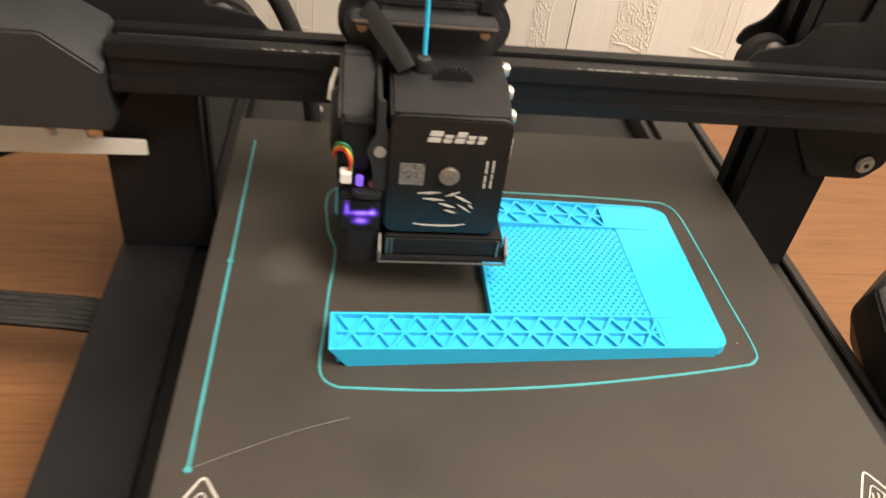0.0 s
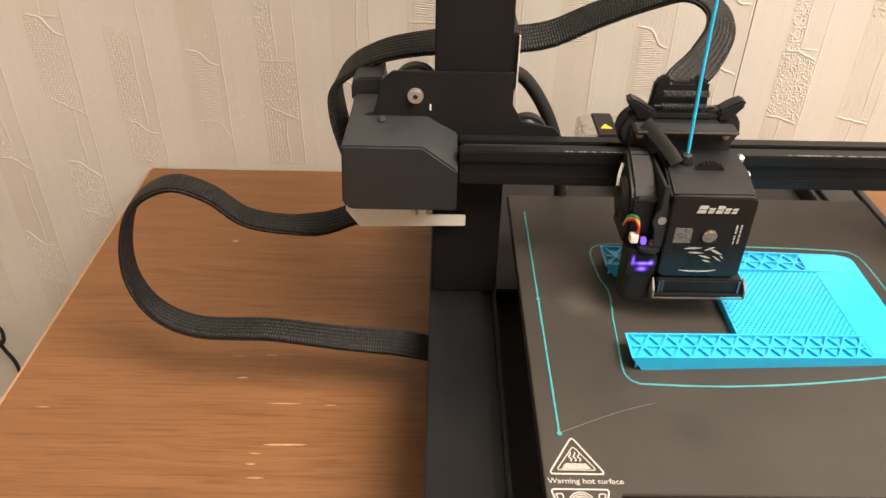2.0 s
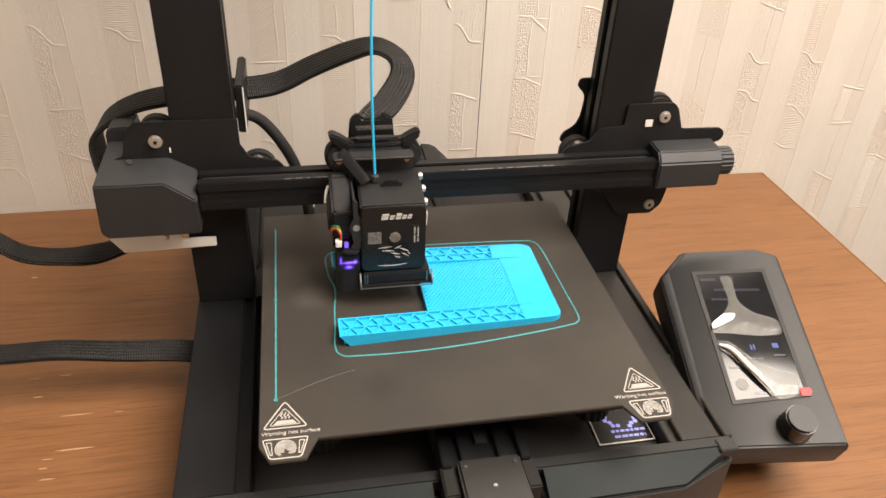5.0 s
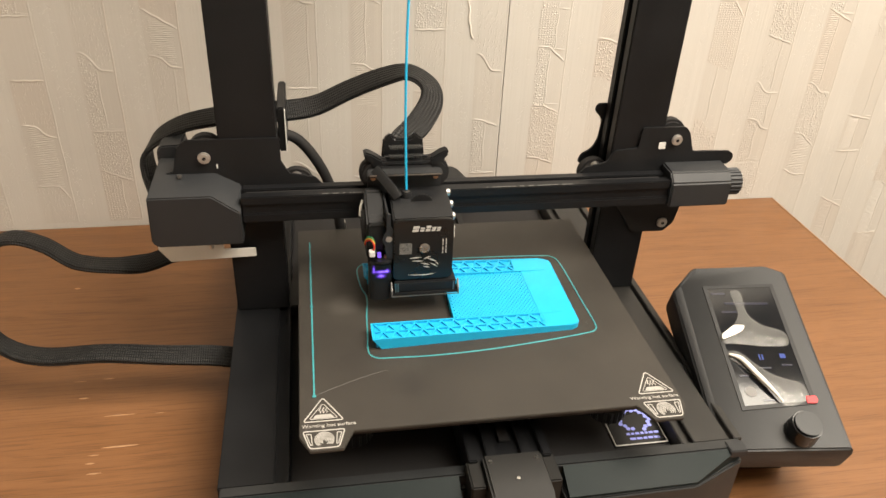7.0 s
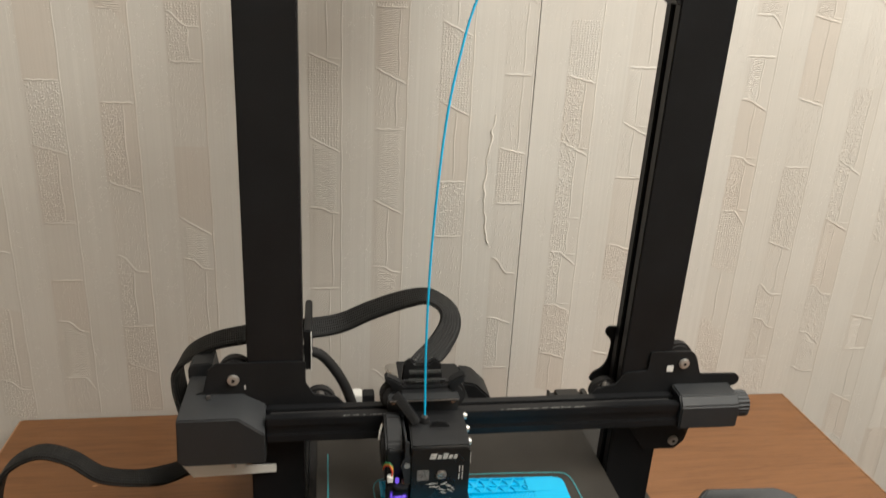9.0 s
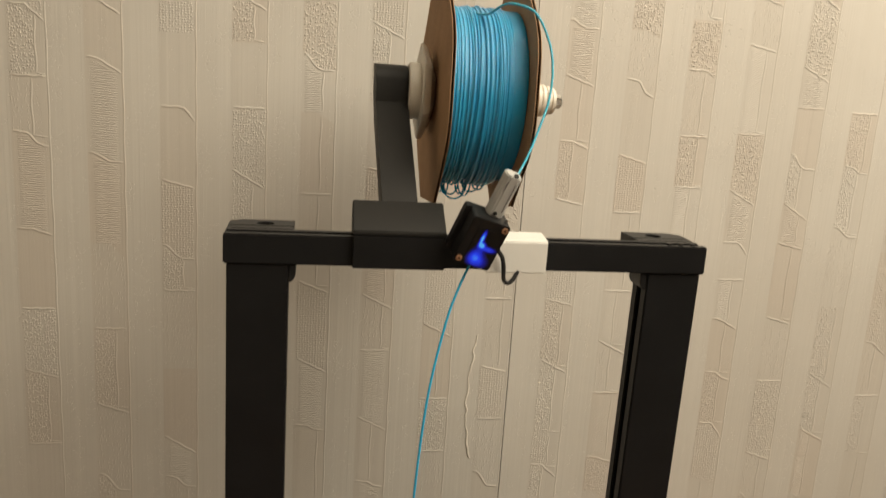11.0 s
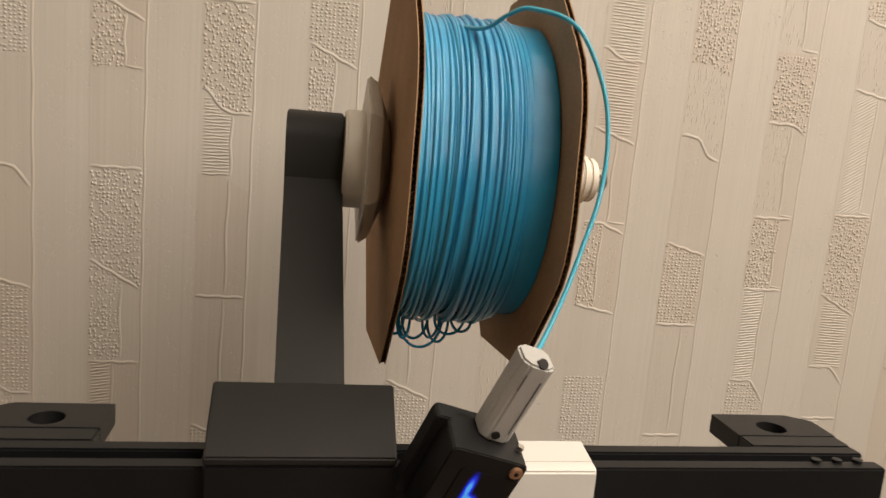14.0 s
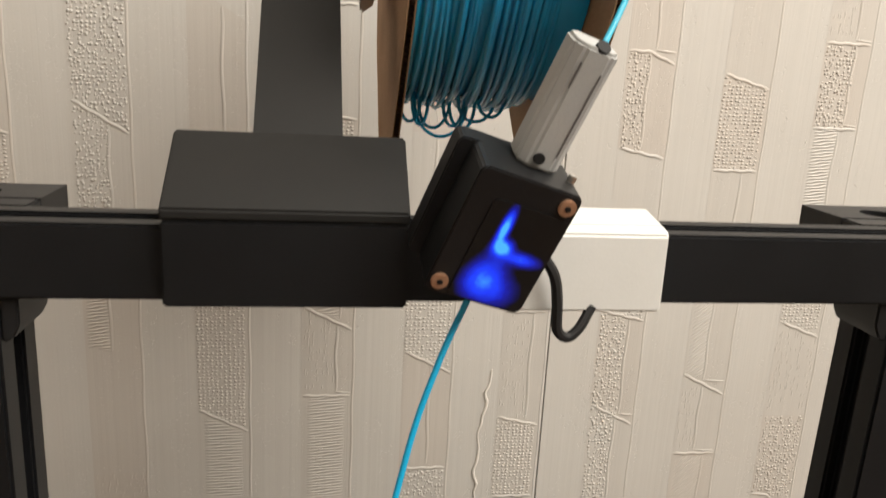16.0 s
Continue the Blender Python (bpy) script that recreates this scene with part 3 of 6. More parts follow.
part("top_bar", top_bar(), ANODISED, frame_thing)
for s in (-1, 1):
    cap = BM()
    lo, hi = sorted((s * 0.1240, s * 0.1685))
    box(cap, lo, hi, 0.0203, 0.0302, 0.4895, 0.5100, 0.0006)
    # lead screw bearing plate behind, with a hole
    n = 24
    cx, cy, r = s * 0.1440, 0.0385, 0.0062
    outer = [(lo, 0.0302), (hi, 0.0302), (hi, 0.046), (hi - 0.009, 0.0525), (lo, 0.0525)]
    if s < 0:
        outer = [(lo, 0.0302), (hi, 0.0302), (hi, 0.0525), (lo + 0.009, 0.0525), (lo, 0.046)]
    for z in (0.5020, 0.5102):
        ring = []
        for k in range(n):
            a = 2 * math.pi * k / n
            ring.append(cap.verts.new((cx + r * math.cos(a), cy + r * math.sin(a), z)))
        edge = [cap.verts.new((x, y, z)) for x, y in outer]
        es = [cap.edges.new((ring[k], ring[(k + 1) % n])) for k in range(n)] + [cap.edges.new((edge[k], edge[(k + 1) % len(edge)])) for k in range(len(edge))]
        bmesh.ops.triangle_fill(cap, use_beauty=True, edges=es)
        if z < 0.505:
            low_ring, low_edge = ring, edge
    for a, b in ((low_ring, ring), (low_edge, edge)):
        for k in range(len(a)):
            j = (k + 1) % len(a)
            cap.faces.new((a[k], a[j], b[j], b[k]))
    part("corner_cap", cap, BLACK, frame_thing)
    gus = BM()
    xi = s * 0.1262
    prism(gus, [(xi, 0.4892), (xi - s * 0.0045, 0.4892), (xi - s * 0.0045, 0.482), (xi - s * 0.0025, 0.478), (xi, 0.477)], "y", 0.003, 0.024, 0.0005)
    part("gusset", gus, BLACK, frame_thing)
    part("lead_screw", cyl(BM(), (s * 0.1440, 0.0385, 0.070), (s * 0.1440, 0.0385, 0.5030), 0.0038, seg=16), STEEL, frame_thing)
for px in (0.142, 0.151, 0.160):
    part("screw", cyl(BM(), (px, 0.006, 0.5100), (px, 0.006, 0.5112), 0.0019, seg=12), BLACK, frame_thing)

# y motor at the back, silver and black, with a warning label
motor = part("bed_motor", box(BM(), -0.048, -0.006, 0.175, 0.215, 0.055, 0.094, 0.002), STEEL, frame_thing, "silver and black stepper motor with a warning label")
part("motor_cap", box(BM(), -0.036, -0.019, 0.174, 0.216, 0.054, 0.0952, 0.001), BLACK, motor)
bm = BM()
prism(bm, [(-0.0325, 0.186), (-0.0225, 0.186), (-0.0275, 0.1945)], "z", 0.0952, 0.0955, 0)
part("warning_triangle", bm, YELLOW, motor)
part("motor_cover", box(BM(), -0.002, 0.030, 0.172, 0.215, 0.056, 0.092, 0.002), BLACK, frame_thing)
bm = BM()
prism(bm, [(0.030, 0.056), (0.030, 0.090), (0.044, 0.088), (0.062, 0.070), (0.062, 0.056)], "y", 0.175, 0.215, 0.002)
part("motor_cover", bm, BLACK, frame_thing)
part("plug", box(BM(), -0.091, -0.073, 0.185, 0.200, 0.0582, 0.073, 0.001), WHITE, frame_thing, "white connector plug")
part("plug", box(BM(), -0.072, -0.060, 0.185, 0.200, 0.0582, 0.072, 0.001), BLACK, frame_thing)
part("motor_post", cyl(BM(), (-0.046, 0.168, 0.0585), (-0.046, 0.168, 0.078), 0.003, bev=0.0005), STEEL, frame_thing)
part("motor_post", cyl(BM(), (-0.012, 0.168, 0.0585), (-0.012, 0.168, 0.072), 0.003, bev=0.0005), STEEL, frame_thing)

# ---- heated bed and its sheet ----
bed = thing("heated_bed", (0, -0.06, 0.082), "black heated bed plate on four springs and knobs", "printer bed")
BF, BB = -0.1805, 0.0545
part("carriage", box(BM(), -0.090, 0.090, BF + 0.03, BB - 0.03, 0.0820, 0.0865, 0.001), POWDER, bed)
part("bed_plate", box(BM(), -0.1180, 0.1180, BF + 0.0015, BB + 0.004, 0.1045, 0.1078, 0.0008), POWDER, bed)
for sx in (-0.085, 0.085):
    for sy in (BF + 0.036, BB - 0.030):
        part("spring", cyl(BM(), (sx, sy, 0.0866), (sx, sy, 0.1044), 0.0045, seg=16), DULL_STEEL, bed)
        knob = BM()
        prism(knob, [(sx + (0.0128 if k % 4 < 2 else 0.0118) * math.cos(2 * math.pi * k / 72), sy + (0.0128 if k % 4 < 2 else 0.0118) * math.sin(2 * math.pi * k / 72)) for k in range(72)], "z", 0.0715, 0.0815, 0.0005)
        part("level_knob", knob, BLACK, bed)
part("sheet_stop", box(BM(), -0.084, -0.078, BB + 0.006, BB + 0.012, 0.1045, 0.1125, 0.0006), STEEL, bed)

ZS = 0.1100
sheet = thing("build_sheet", (0, -0.06, 0.1078), "dark textured steel build sheet with printed warnings at its corners", "build plate")
bm = BM()
w, t = 0.1175, 0.0135
out = [(-w, BB), (-w, BF - 0.002), (-w + 0.006, BF - t), (-w + 0.0245, BF - t), (-w + 0.0310, BF), (w - 0.0310, BF), (w - 0.0245, BF - t), (w - 0.006, BF - t), (w, BF - 0.002), (w, BB)]
prism(bm, out, "z", 0.1079, ZS, 0.0004)
part("steel_sheet", bm, SHEET, sheet)


def outline(bm, pts, thick, z0, z1):
    """A closed printed line round a polygon."""
    n = len(pts)
    cx, cy = sum(p[0] for p in pts) / n, sum(p[1] for p in pts) / n
    inner = []
    for i in range(n):
        p, a, b = Vector(pts[i]), Vector(pts[i - 1]), Vector(pts[(i + 1) % n])
        d1, d2 = (p - a).normalized(), (b - p).normalized()
        n1, n2 = Vector((-d1.y, d1.x)), Vector((-d2.y, d2.x))
        if n1.dot(Vector((cx, cy)) - p) < 0:
            n1, n2 = -n1, -n2
        m = (n1 + n2).normalized()
        inner.append(p + m * (thick / max(0.35, m.dot(n1))))
    rows = []
    for z in (z0, z1):
        rows.append(([bm.verts.new((p[0], p[1], z)) for p in pts], [bm.verts.new((p[0], p[1], z)) for p in inner]))
    for i in range(n):
        j = (i + 1) % n
        (o0, i0), (o1, i1) = rows
        bm.faces.new((o1[i], o1[j], i1[j], i1[i]))
        bm.faces.new((o0[i], o0[j], o1[j], o1[i]))
        bm.faces.new((i0[i], i0[j], i1[j], i1[i]))
    return bm


def rounded(pts, r, seg=4):
    res = []
    n = len(pts)
    for i in range(n):
        p, a, b = Vector(pts[i]), Vector(pts[i - 1]), Vector(pts[(i + 1) % n])
        u, v = (a - p).normalized(), (b - p).normalized()
        rr = min(r, (a - p).length * 0.45, (b - p).length * 0.45)
        for k in range(seg + 1):
            f = k / seg
            q = p + u * rr * (1 - f) ** 2 + v * rr * f ** 2
            res.append((q.x, q.y))
    return res


INK_Z = (ZS, ZS + 0.0002)
for s in (-1, 1):
    cx = s * 0.1035
    y_top, y_low = BF + 0.0285, BF + 0.0095
    bm = BM()
    outline(bm, rounded([(cx, y_top + 0.002), (cx - 0.0125, y_low), (cx + 0.0125, y_low)], 0.003), 0.0007, *INK_Z)
    part("warning_triangle", bm, INK, sheet)
    bm = BM()
    # three wavy heat lines over a plate
    outline(bm, rounded([(cx, y_top - 0.0035), (cx - 0.0088, y_low + 0.0022), (cx + 0.0088, y_low + 0.0022)], 0.002), 0.0004, *INK_Z)
    for k in (-1, 0, 1):
        tube(bm, [(cx + k * 0.0019 + 0.0006 * math.sin(q * 2.2), y_low + 0.0070 + q * 0.0012, ZS + 0.0001) for q in range(5)], 0.00035, 5, 3)
    for k in range(5):
        prism(bm, [(cx - 0.0062 + k * 0.0004, y_low + 0.0030 + k * 0.0006), (cx + 0.0062 - k * 0.0004, y_low + 0.0030 + k * 0.0006), (cx + 0.0062 - k * 0.0004, y_low + 0.0034 + k * 0.0006), (cx - 0.0062 + k * 0.0004, y_low + 0.0034 + k * 0.0006)], "z", *INK_Z, 0)
    part("heat_symbol", bm, INK, sheet)
    lettering("warning_text", "Warning hot surface", 0.0044, Matrix.Translation((cx + 0.003 * (1 if s < 0 else -1), BF + 0.0062, ZS + 0.0001)) @ Matrix.Diagonal((0.86, 0.86, 0.5, 1)), INK, sheet)
    bm = BM()
    outline(bm, rounded([(cx - 0.0125, BF + 0.0025), (cx + 0.0125, BF + 0.0025), (cx + 0.0085, BF - 0.0118), (cx - 0.0085, BF - 0.0118)], 0.0022), 0.0007, *INK_Z)
    part("tab_border", bm, INK, sheet)
    bm = BM()
    for q, side in ((0, -1), (0, 1)):
        outline(bm, rounded([(cx + side * 0.0105, BF + 0.0002), (cx + side * 0.0072, BF + 0.0002), (cx + side * 0.0066, BF - 0.0090), (cx + side * 0.0080, BF - 0.0090)], 0.0008), 0.0005, *INK_Z)
    for k in range(6):
        r = 0.0008 + k * 0.0010
        arc = [(cx + r * 0.92 * math.cos(a), BF - 0.0050 + r * math.sin(a), ZS + 0.0001) for a in [math.pi * (-0.36 + 1.62 * j / 16 + 0.07 * (k % 3)) for j in range(17)]]
        arc = [p for p in arc if p[1] > BF - 0.0105]
        if len(arc) > 3:
            tube(bm, arc, 0.00030, 5, 2)
    part("fingerprint_mark", bm, INK, sheet)

# ---- what is printed on the sheet ----
job = thing("printed_part", (0.0, -0.06, ZS), "half-printed bright cyan plastic part with open triangle infill", "3D print")
AX0, AX1 = -0.0695, 0.0770
F0, F1 = -0.1085, -0.0905   # front arm
R0, R1 = -0.0330, -0.0145   # rear arm
PX = -0.0105                # left edge of the plate
ZT = ZS + 0.0085


def top_at(x):
    """Height of the arms' upper edge, which falls evenly towards the solid end."""
    return ZT - 0.0039 * min(1.0, max(0.0, (x - AX0) / (0.0710 - AX0)))


def shell(y0, y1, x0, x1):
    """Outer walls of an arm: thin rims round an open top, its left end leaning in below, its top falling to the right."""
    bm = BM()
    t = 0.0011

    def wall(ax, ay, bx, by):
        d = Vector((bx - ax, by - ay, 0)).normalized()
        nrm = Vector((-d.y, d.x, 0)) * t / 2
        n = 14
        prev = None
        for i in range(n + 1):
            f = i / n
            x, y = ax + (bx - ax) * f, ay + (by - ay) * f
            top = top_at(x)
            push = 0.0062 * max(0.0, 1 - (x - x0) / 0.0062) if x - x0 < 0.0062 else 0
            row = [bm.verts.new(v) for v in ((x + push + nrm.x, y + nrm.y, ZS), (x + push - nrm.x, y - nrm.y, ZS), (x - nrm.x, y - nrm.y, top), (x + nrm.x, y + nrm.y, top))]
            if prev:
                for k in range(4):
                    bm.faces.new((prev[k], prev[(k + 1) % 4], row[(k + 1) % 4], row[k]))
            else:
                bm.faces.new(row)
            prev = row
        bm.faces.new(prev[::-1])

    wall(x0, y0 + t / 2, x1, y0 + t / 2)
    wall(x0, y1 - t / 2, x1, y1 - t / 2)
    # slanted end wall
    prism(bm, [(x0, ZT), (x0 + t, ZT), (x0 + 0.0062 + t, ZS), (x0 + 0.0062, ZS)], "y", y0 + t, y1 - t, 0)
    return bm


def infill(y0, y1, x0, x1):
    """Crossing ribs that make two rows of open triangles, over a solid floor; each rib is a part."""
    t = 0.00058

    def rib(ax, ay, bx, by):
        bm = BM()
        d = Vector((bx - ax, by - ay)).normalized()
        n = Vector((-d.y, d.x)) * t
        vs = []
        for x, y in ((ax, ay), (bx, by)):
            for sgn in (1, -1):
                vs += [bm.verts.new((x + sgn * n.x, y + sgn * n.y, ZS + 0.001)), bm.verts.new((x + sgn * n.x, y + sgn * n.y, top_at(x) - 0.0004))]
        for f in ((0, 1, 5, 4), (2, 3, 7, 6), (1, 3, 7, 5), (0, 1, 3, 2), (4, 5, 7, 6)):
            bm.faces.new([vs[k] for k in f])
        part("infill_rib", bm, CYAN, job)

    w = y1 - y0
    lean = w / math.tan(radians(60))
    x = x0 - lean
    while x < x1:
        for a, b in ((x, x + lean), (x + lean, x)):
            ends = []
            for e in (a, b):
                c = min(max(e, x0), x1)
                ends.append((c, y0 + (c - a) / (b - a) * w))
            if abs(ends[0][1] - ends[1][1]) > 0.001:
                rib(*ends[0], *ends[1])
        x += lean
    rib(x0, y0 + w * 0.5, x1, y0 + w * 0.5)


bm = shell(F0, F1, AX0, AX1 - 0.006)
part("arm_wall", bm, CYAN, job)
bm = shell(R0, R1, AX0, AX1 - 0.008)
part("arm_wall", bm, CYAN, job)
infill(F0 + 0.0011, F1 - 0.0011, AX0 + 0.003, 0.052)
infill(R0 + 0.0011, R1 - 0.0011, AX0 + 0.003, 0.046)
bm = BM()
prism(bm, [(AX0 + 0.0074, ZS), (AX0 + 0.0026, ZS + 0.0066), (0.055, top_at(0.055) - 0.0019), (0.055, ZS)], "y", F0 + 0.001, F1 - 0.001, 0)
part("arm_floor", bm, CYAN, job)
bm = BM()
prism(bm, [(AX0 + 0.0074, ZS), (AX0 + 0.0026, ZS + 0.0066), (0.055, top_at(0.055) - 0.0019), (0.055, ZS)], "y", R0 + 0.001, R1 - 0.001, 0)
part("arm_floor", bm, CYAN, job)
# solid end of the plate with rounded corners, its top falling from the arms
bm = BM()
prism(bm, rounded([(0.0500, F0), (AX1 - 0.001, F0 + 0.0005), (AX1, R1 - 0.004), (AX1 - 0.006, R1), (0.0500, R1)], 0.006, 6), "z", ZS, ZS + 0.0046, 0.0004)
part("plate_end", bm, CYAN, job, "solid smooth end of the plate")
for y0, y1, x0 in ((F0 + 0.0011, F1 - 0.0011, 0.0520), (R0 + 0.0011, R1 - 0.0011, 0.0460)):
    bm = BM()
    prism(bm, [(x0, ZS + 0.0044), (x0, top_at(x0) - 0.0003), (0.0715, top_at(0.0715) - 0.0001), (0.0715, ZS + 0.0044)], "y", y0, y1, 0)
    part("ramp", bm, CYAN, job)


def perforated(x0, x1, y0, y1, z0, z1):
    """The middle of the plate: a lattice of strands laid both ways, which leaves rows of small holes."""
    bm = BM()
    t, gap = 0.00118, 0.00290
    for sgn in (1, -1):
        w = y1 - y0
        lean = sgn * w * 0.72
        x = x0 - abs(lean)
        while x < x1 + abs(lean):
            ax, bx = (x, x + lean)
            fs = sorted(((x0 - ax) / lean, (x1 - ax) / lean))
            fa, fb = max(0.0, fs[0]), min(1.0, fs[1])
            if fb - fa > 0.02:
                p, q = Vector((ax + lean * fa, y0 + w * fa)), Vector((ax + lean * fb, y0 + w * fb))
                d = (q - p).normalized()
                nn = Vector((-d.y, d.x)) * t * 0.62
                z = z1 if sgn > 0 else z1 - 0.0003
                vs = [bm.verts.new((v.x, v.y, h)) for h in (z0, z) for v in (p + nn, q + nn, q - nn, p - nn)]
                for f in ((4, 5, 6, 7), (0, 1, 5, 4), (2, 3, 7, 6), (1, 2, 6, 5), (3, 0, 4, 7)):
                    bm.faces.new([vs[k] for k in f])
            x += gap
    return bm


part("plate_floor", box(BM(), PX, 0.0505, F1 - 0.0005, R0 + 0.0005, ZS, ZS + 0.0035, 0), CYAN, job)
part("lattice", perforated(PX + 0.0008, 0.0500, F1, R0, ZS + 0.0035, ZS + 0.0044), CYAN, job, "fine lattice of printed strands")
part("plate_rim", box(BM(), PX - 0.0006, PX + 0.0008, F1 - 0.0005, R0 + 0.0005, ZS, ZS + 0.0046, 0.0002), CYAN, job)


# the front side runs slightly askew to the sheet
for ob in job.children:
    for v in ob.data.vertices:
        v.co.y += 0.0072 * (v.co.x - AX0) / (AX1 - AX0) * (R1 - v.co.y) / (R1 - F0)


def bead(bm, pts, width, high, closed=False):
    """A flat extruded line."""
    line = smooth_line(pts, 6)
    rows = []
    n = len(line)
    rnd = random.Random(3)
    for i, p in enumerate(line):
        a = line[i - 1] if (closed or i) else line[0]
        b = line[(i + 1) % n] if (closed or i + 1 < n) else line[-1]
        d = (b - a)
        d = d.normalized() if d.length > 1e-9 else Vector((1, 0, 0))
        s = Vector((-d.y, d.x, 0)) * (width / 2 * rnd.uniform(0.85, 1.15))
        rows.append([bm.verts.new(v) for v in (p + s, p + s * 0.6 + Vector((0, 0, high)), p - s * 0.6 + Vector((0, 0, high)), p - s)])
    for i in range(n if closed else n - 1):
        a, b = rows[i], rows[(i + 1) % n]
        for k in range(3):
            bm.faces.new((a[k], a[k + 1], b[k + 1], b[k]))
    return bm


skirt = [(-0.066, -0.1175), (-0.030, -0.1185), (0.010, -0.1162), (0.050, -0.1112), (0.078, -0.1065), (0.0855, -0.104), (0.0885, -0.097), (0.0880, -0.070), (0.0875, -0.040), (0.0865, -0.015),
         (0.0830, -0.0065), (0.075, -0.0040), (0.040, -0.0020), (0.000, -0.0010), (-0.040, -0.0005), (-0.064, -0.0015), (-0.0715, -0.0055), (-0.0735, -0.014), (-0.0725, -0.028), (-0.0715, -0.036),
         (-0.0690, -0.045), (-0.0690, -0.055), (-0.0705, -0.070), (-0.0715, -0.090), (-0.0725, -0.108), (-0.0705, -0.1145), (-0.066, -0.1175)]
bm = BM()
bead(bm, [(x, y, ZS) for x, y in skirt[:-1]] + [(skirt[-1][0], skirt[-1][1], ZS)], 0.0011, 0.0004)
solo("skirt_loop", bm, CYAN_DARK, "thin teal plastic outline loop round the printed part", "print line")
bm = BM()
bead(bm, [(-0.1085, -0.149 + 0.183 * k / 12, ZS) for k in range(13)], 0.0012, 0.0005)
cyl(bm, (-0.1085, -0.055, ZS), (-0.1085, -0.055, ZS + 0.0006), 0.0012, seg=10)
cyl(bm, (-0.1085, -0.149, ZS), (-0.1085, -0.149, ZS + 0.0006), 0.0012, seg=10)
solo("purge_line", bm, CYAN_DARK, "straight teal plastic purge line along the sheet's edge", "print line")
bm = BM()
tube(bm, [(-0.1080, -0.1485, ZS + 0.0003), (-0.096, -0.1430, ZS + 0.0004), (-0.084, -0.1378, ZS + 0.0006), (-0.073, -0.1335, ZS + 0.0005), (-0.062, -0.1300, ZS + 0.0003)], 0.00009, 5)
solo("stray_strand", bm, DIM_INK, "hair-thin loose plastic string on the sheet", "plastic string")

# ---- gantry across the uprights ----
gantry = thing("x_gantry", (0, -0.01, 0.161), "black cross beam with end covers, carried by plates on both uprights", "printer gantry")


def beam():
    bm = BM()
    pts = [(-0.020, 0.161), (0.0, 0.161), (0.0, 0.181), (-0.0075, 0.181), (-0.0075, 0.1765), (-0.0125, 0.1765), (-0.0125, 0.181), (-0.020, 0.181), (-0.020, 0.1745), (-0.0185, 0.1745), (-0.0185, 0.1675), (-0.020, 0.1675)]
    prism(bm, pts, "x", -0.1528, 0.205, 0.0006)
    return bm


part("beam", beam(), ANODISED, gantry)
part("x_belt", box(BM(), -0.150, 0.160, -0.0118, -0.0082, 0.1768, 0.1795, 0.0002), RUBBER, gantry)
rnd = random.Random(8)
x = -0.097
while x < 0.085:
    w = rnd.uniform(0.0012, 0.0046)
    if not -0.030 < x < 0.020:
        part("text_bar", box(BM(), x, x + w, -0.0188, -0.0177, 0.1810, 0.1811, 0), DIM_INK, gantry)
    x += w + rnd.choice((0.0006, 0.0008, 0.0030))


def motor_cover():
    """Faceted moulded cover on the beam's left end."""
    bm = BM()
    x0, x1, y0, y1, z0, z1 = -0.2155, -0.1535, -0.0245, 0.026, 0.1465, 0.1895
    # front outline with a cut corner at the top right
    front = [(x0, z0 + 0.004), (x0 + 0.004, z0), (x1, z0), (x1, z1 - 0.0185), (x1 - 0.0185, z1 - 0.0045), (x0 + 0.001, z1 - 0.0045)]
    back = [(x0 + 0.001, z0 + 0.004), (x0 + 0.005, z0), (x1, z0), (x1, z1 - 0.006), (x1 - 0.016, z1 + 0.003), (x0 + 0.004, z1 + 0.003)]
    f = [bm.verts.new((x, y0, z)) for x, z in front]
    b = [bm.verts.new((x, y1 - 0.022, z)) for x, z in back]
    c = [bm.verts.new((x, y1, z)) for x, z in back]
    bm.faces.new(f), bm.faces.new(c)
    for p, q in ((f, b), (b, c)):
        for i in range(6):
            j = (i + 1) % 6
            bm.faces.new((p[i], p[j], q[j], q[i]))
    bmesh.ops.recalc_face_normals(bm, faces=bm.faces)
    tidy(bm, list(bm.verts), 0.0009)
    return bm


cov = part("motor_cover", motor_cover(), MOULDED, gantry, "dark grey faceted motor cover")
part("screw", cyl(BM(), (-0.194, -0.0045, 0.1908), (-0.194, -0.0045, 0.1926), 0.0018, seg=14), DULL_STEEL, cov)
part("screw", cyl(BM(), (-0.176, -0.0235, 0.1440), (-0.176, -0.0235, 0.1470), 0.0018, seg=14), STEEL, cov)
bm = BM()
prism(bm, [(-0.2165, 0.1450), (-0.2165, 0.1335), (-0.2090, 0.1225), (-0.1475, 0.1240), (-0.1475, 0.1310), (-0.1700, 0.1310), (-0.1720, 0.1450)], "y", -0.0050, -0.0030, 0.0004)
part("white_plate", bm, WHITE, gantry, "off-white plate under the motor cover")
part("x_motor", box(BM(), -0.2150, -0.1730, 0.0185, 0.062, 0.1300, 0.1720, 0.002), BLACK, gantry)
bm = BM()
prism(bm, [(-0.214, 0.186), (-0.214, 0.1955), (-0.211, 0.1995), (-0.196, 0.2005), (-0.194, 0.186)], "y", 0.030, 0.055, 0.001)
part("socket", bm, MOULDED, gantry)


def plate_left():
    bm = BM()
    pts = [(-0.2100, 0.1550), (-0.2100, 0.1895), (-0.1985, 0.1935), (-0.1945, 0.2110), (-0.1885, 0.2165), (-0.1245, 0.2165), (-0.1245, 0.1985), (-0.1190, 0.1890), (-0.1010, 0.1855), (-0.0955, 0.1790), (-0.0990, 0.1560)]
    prism(bm, pts, "y", -0.0003, 0.0017, 0.0004)
    return bm


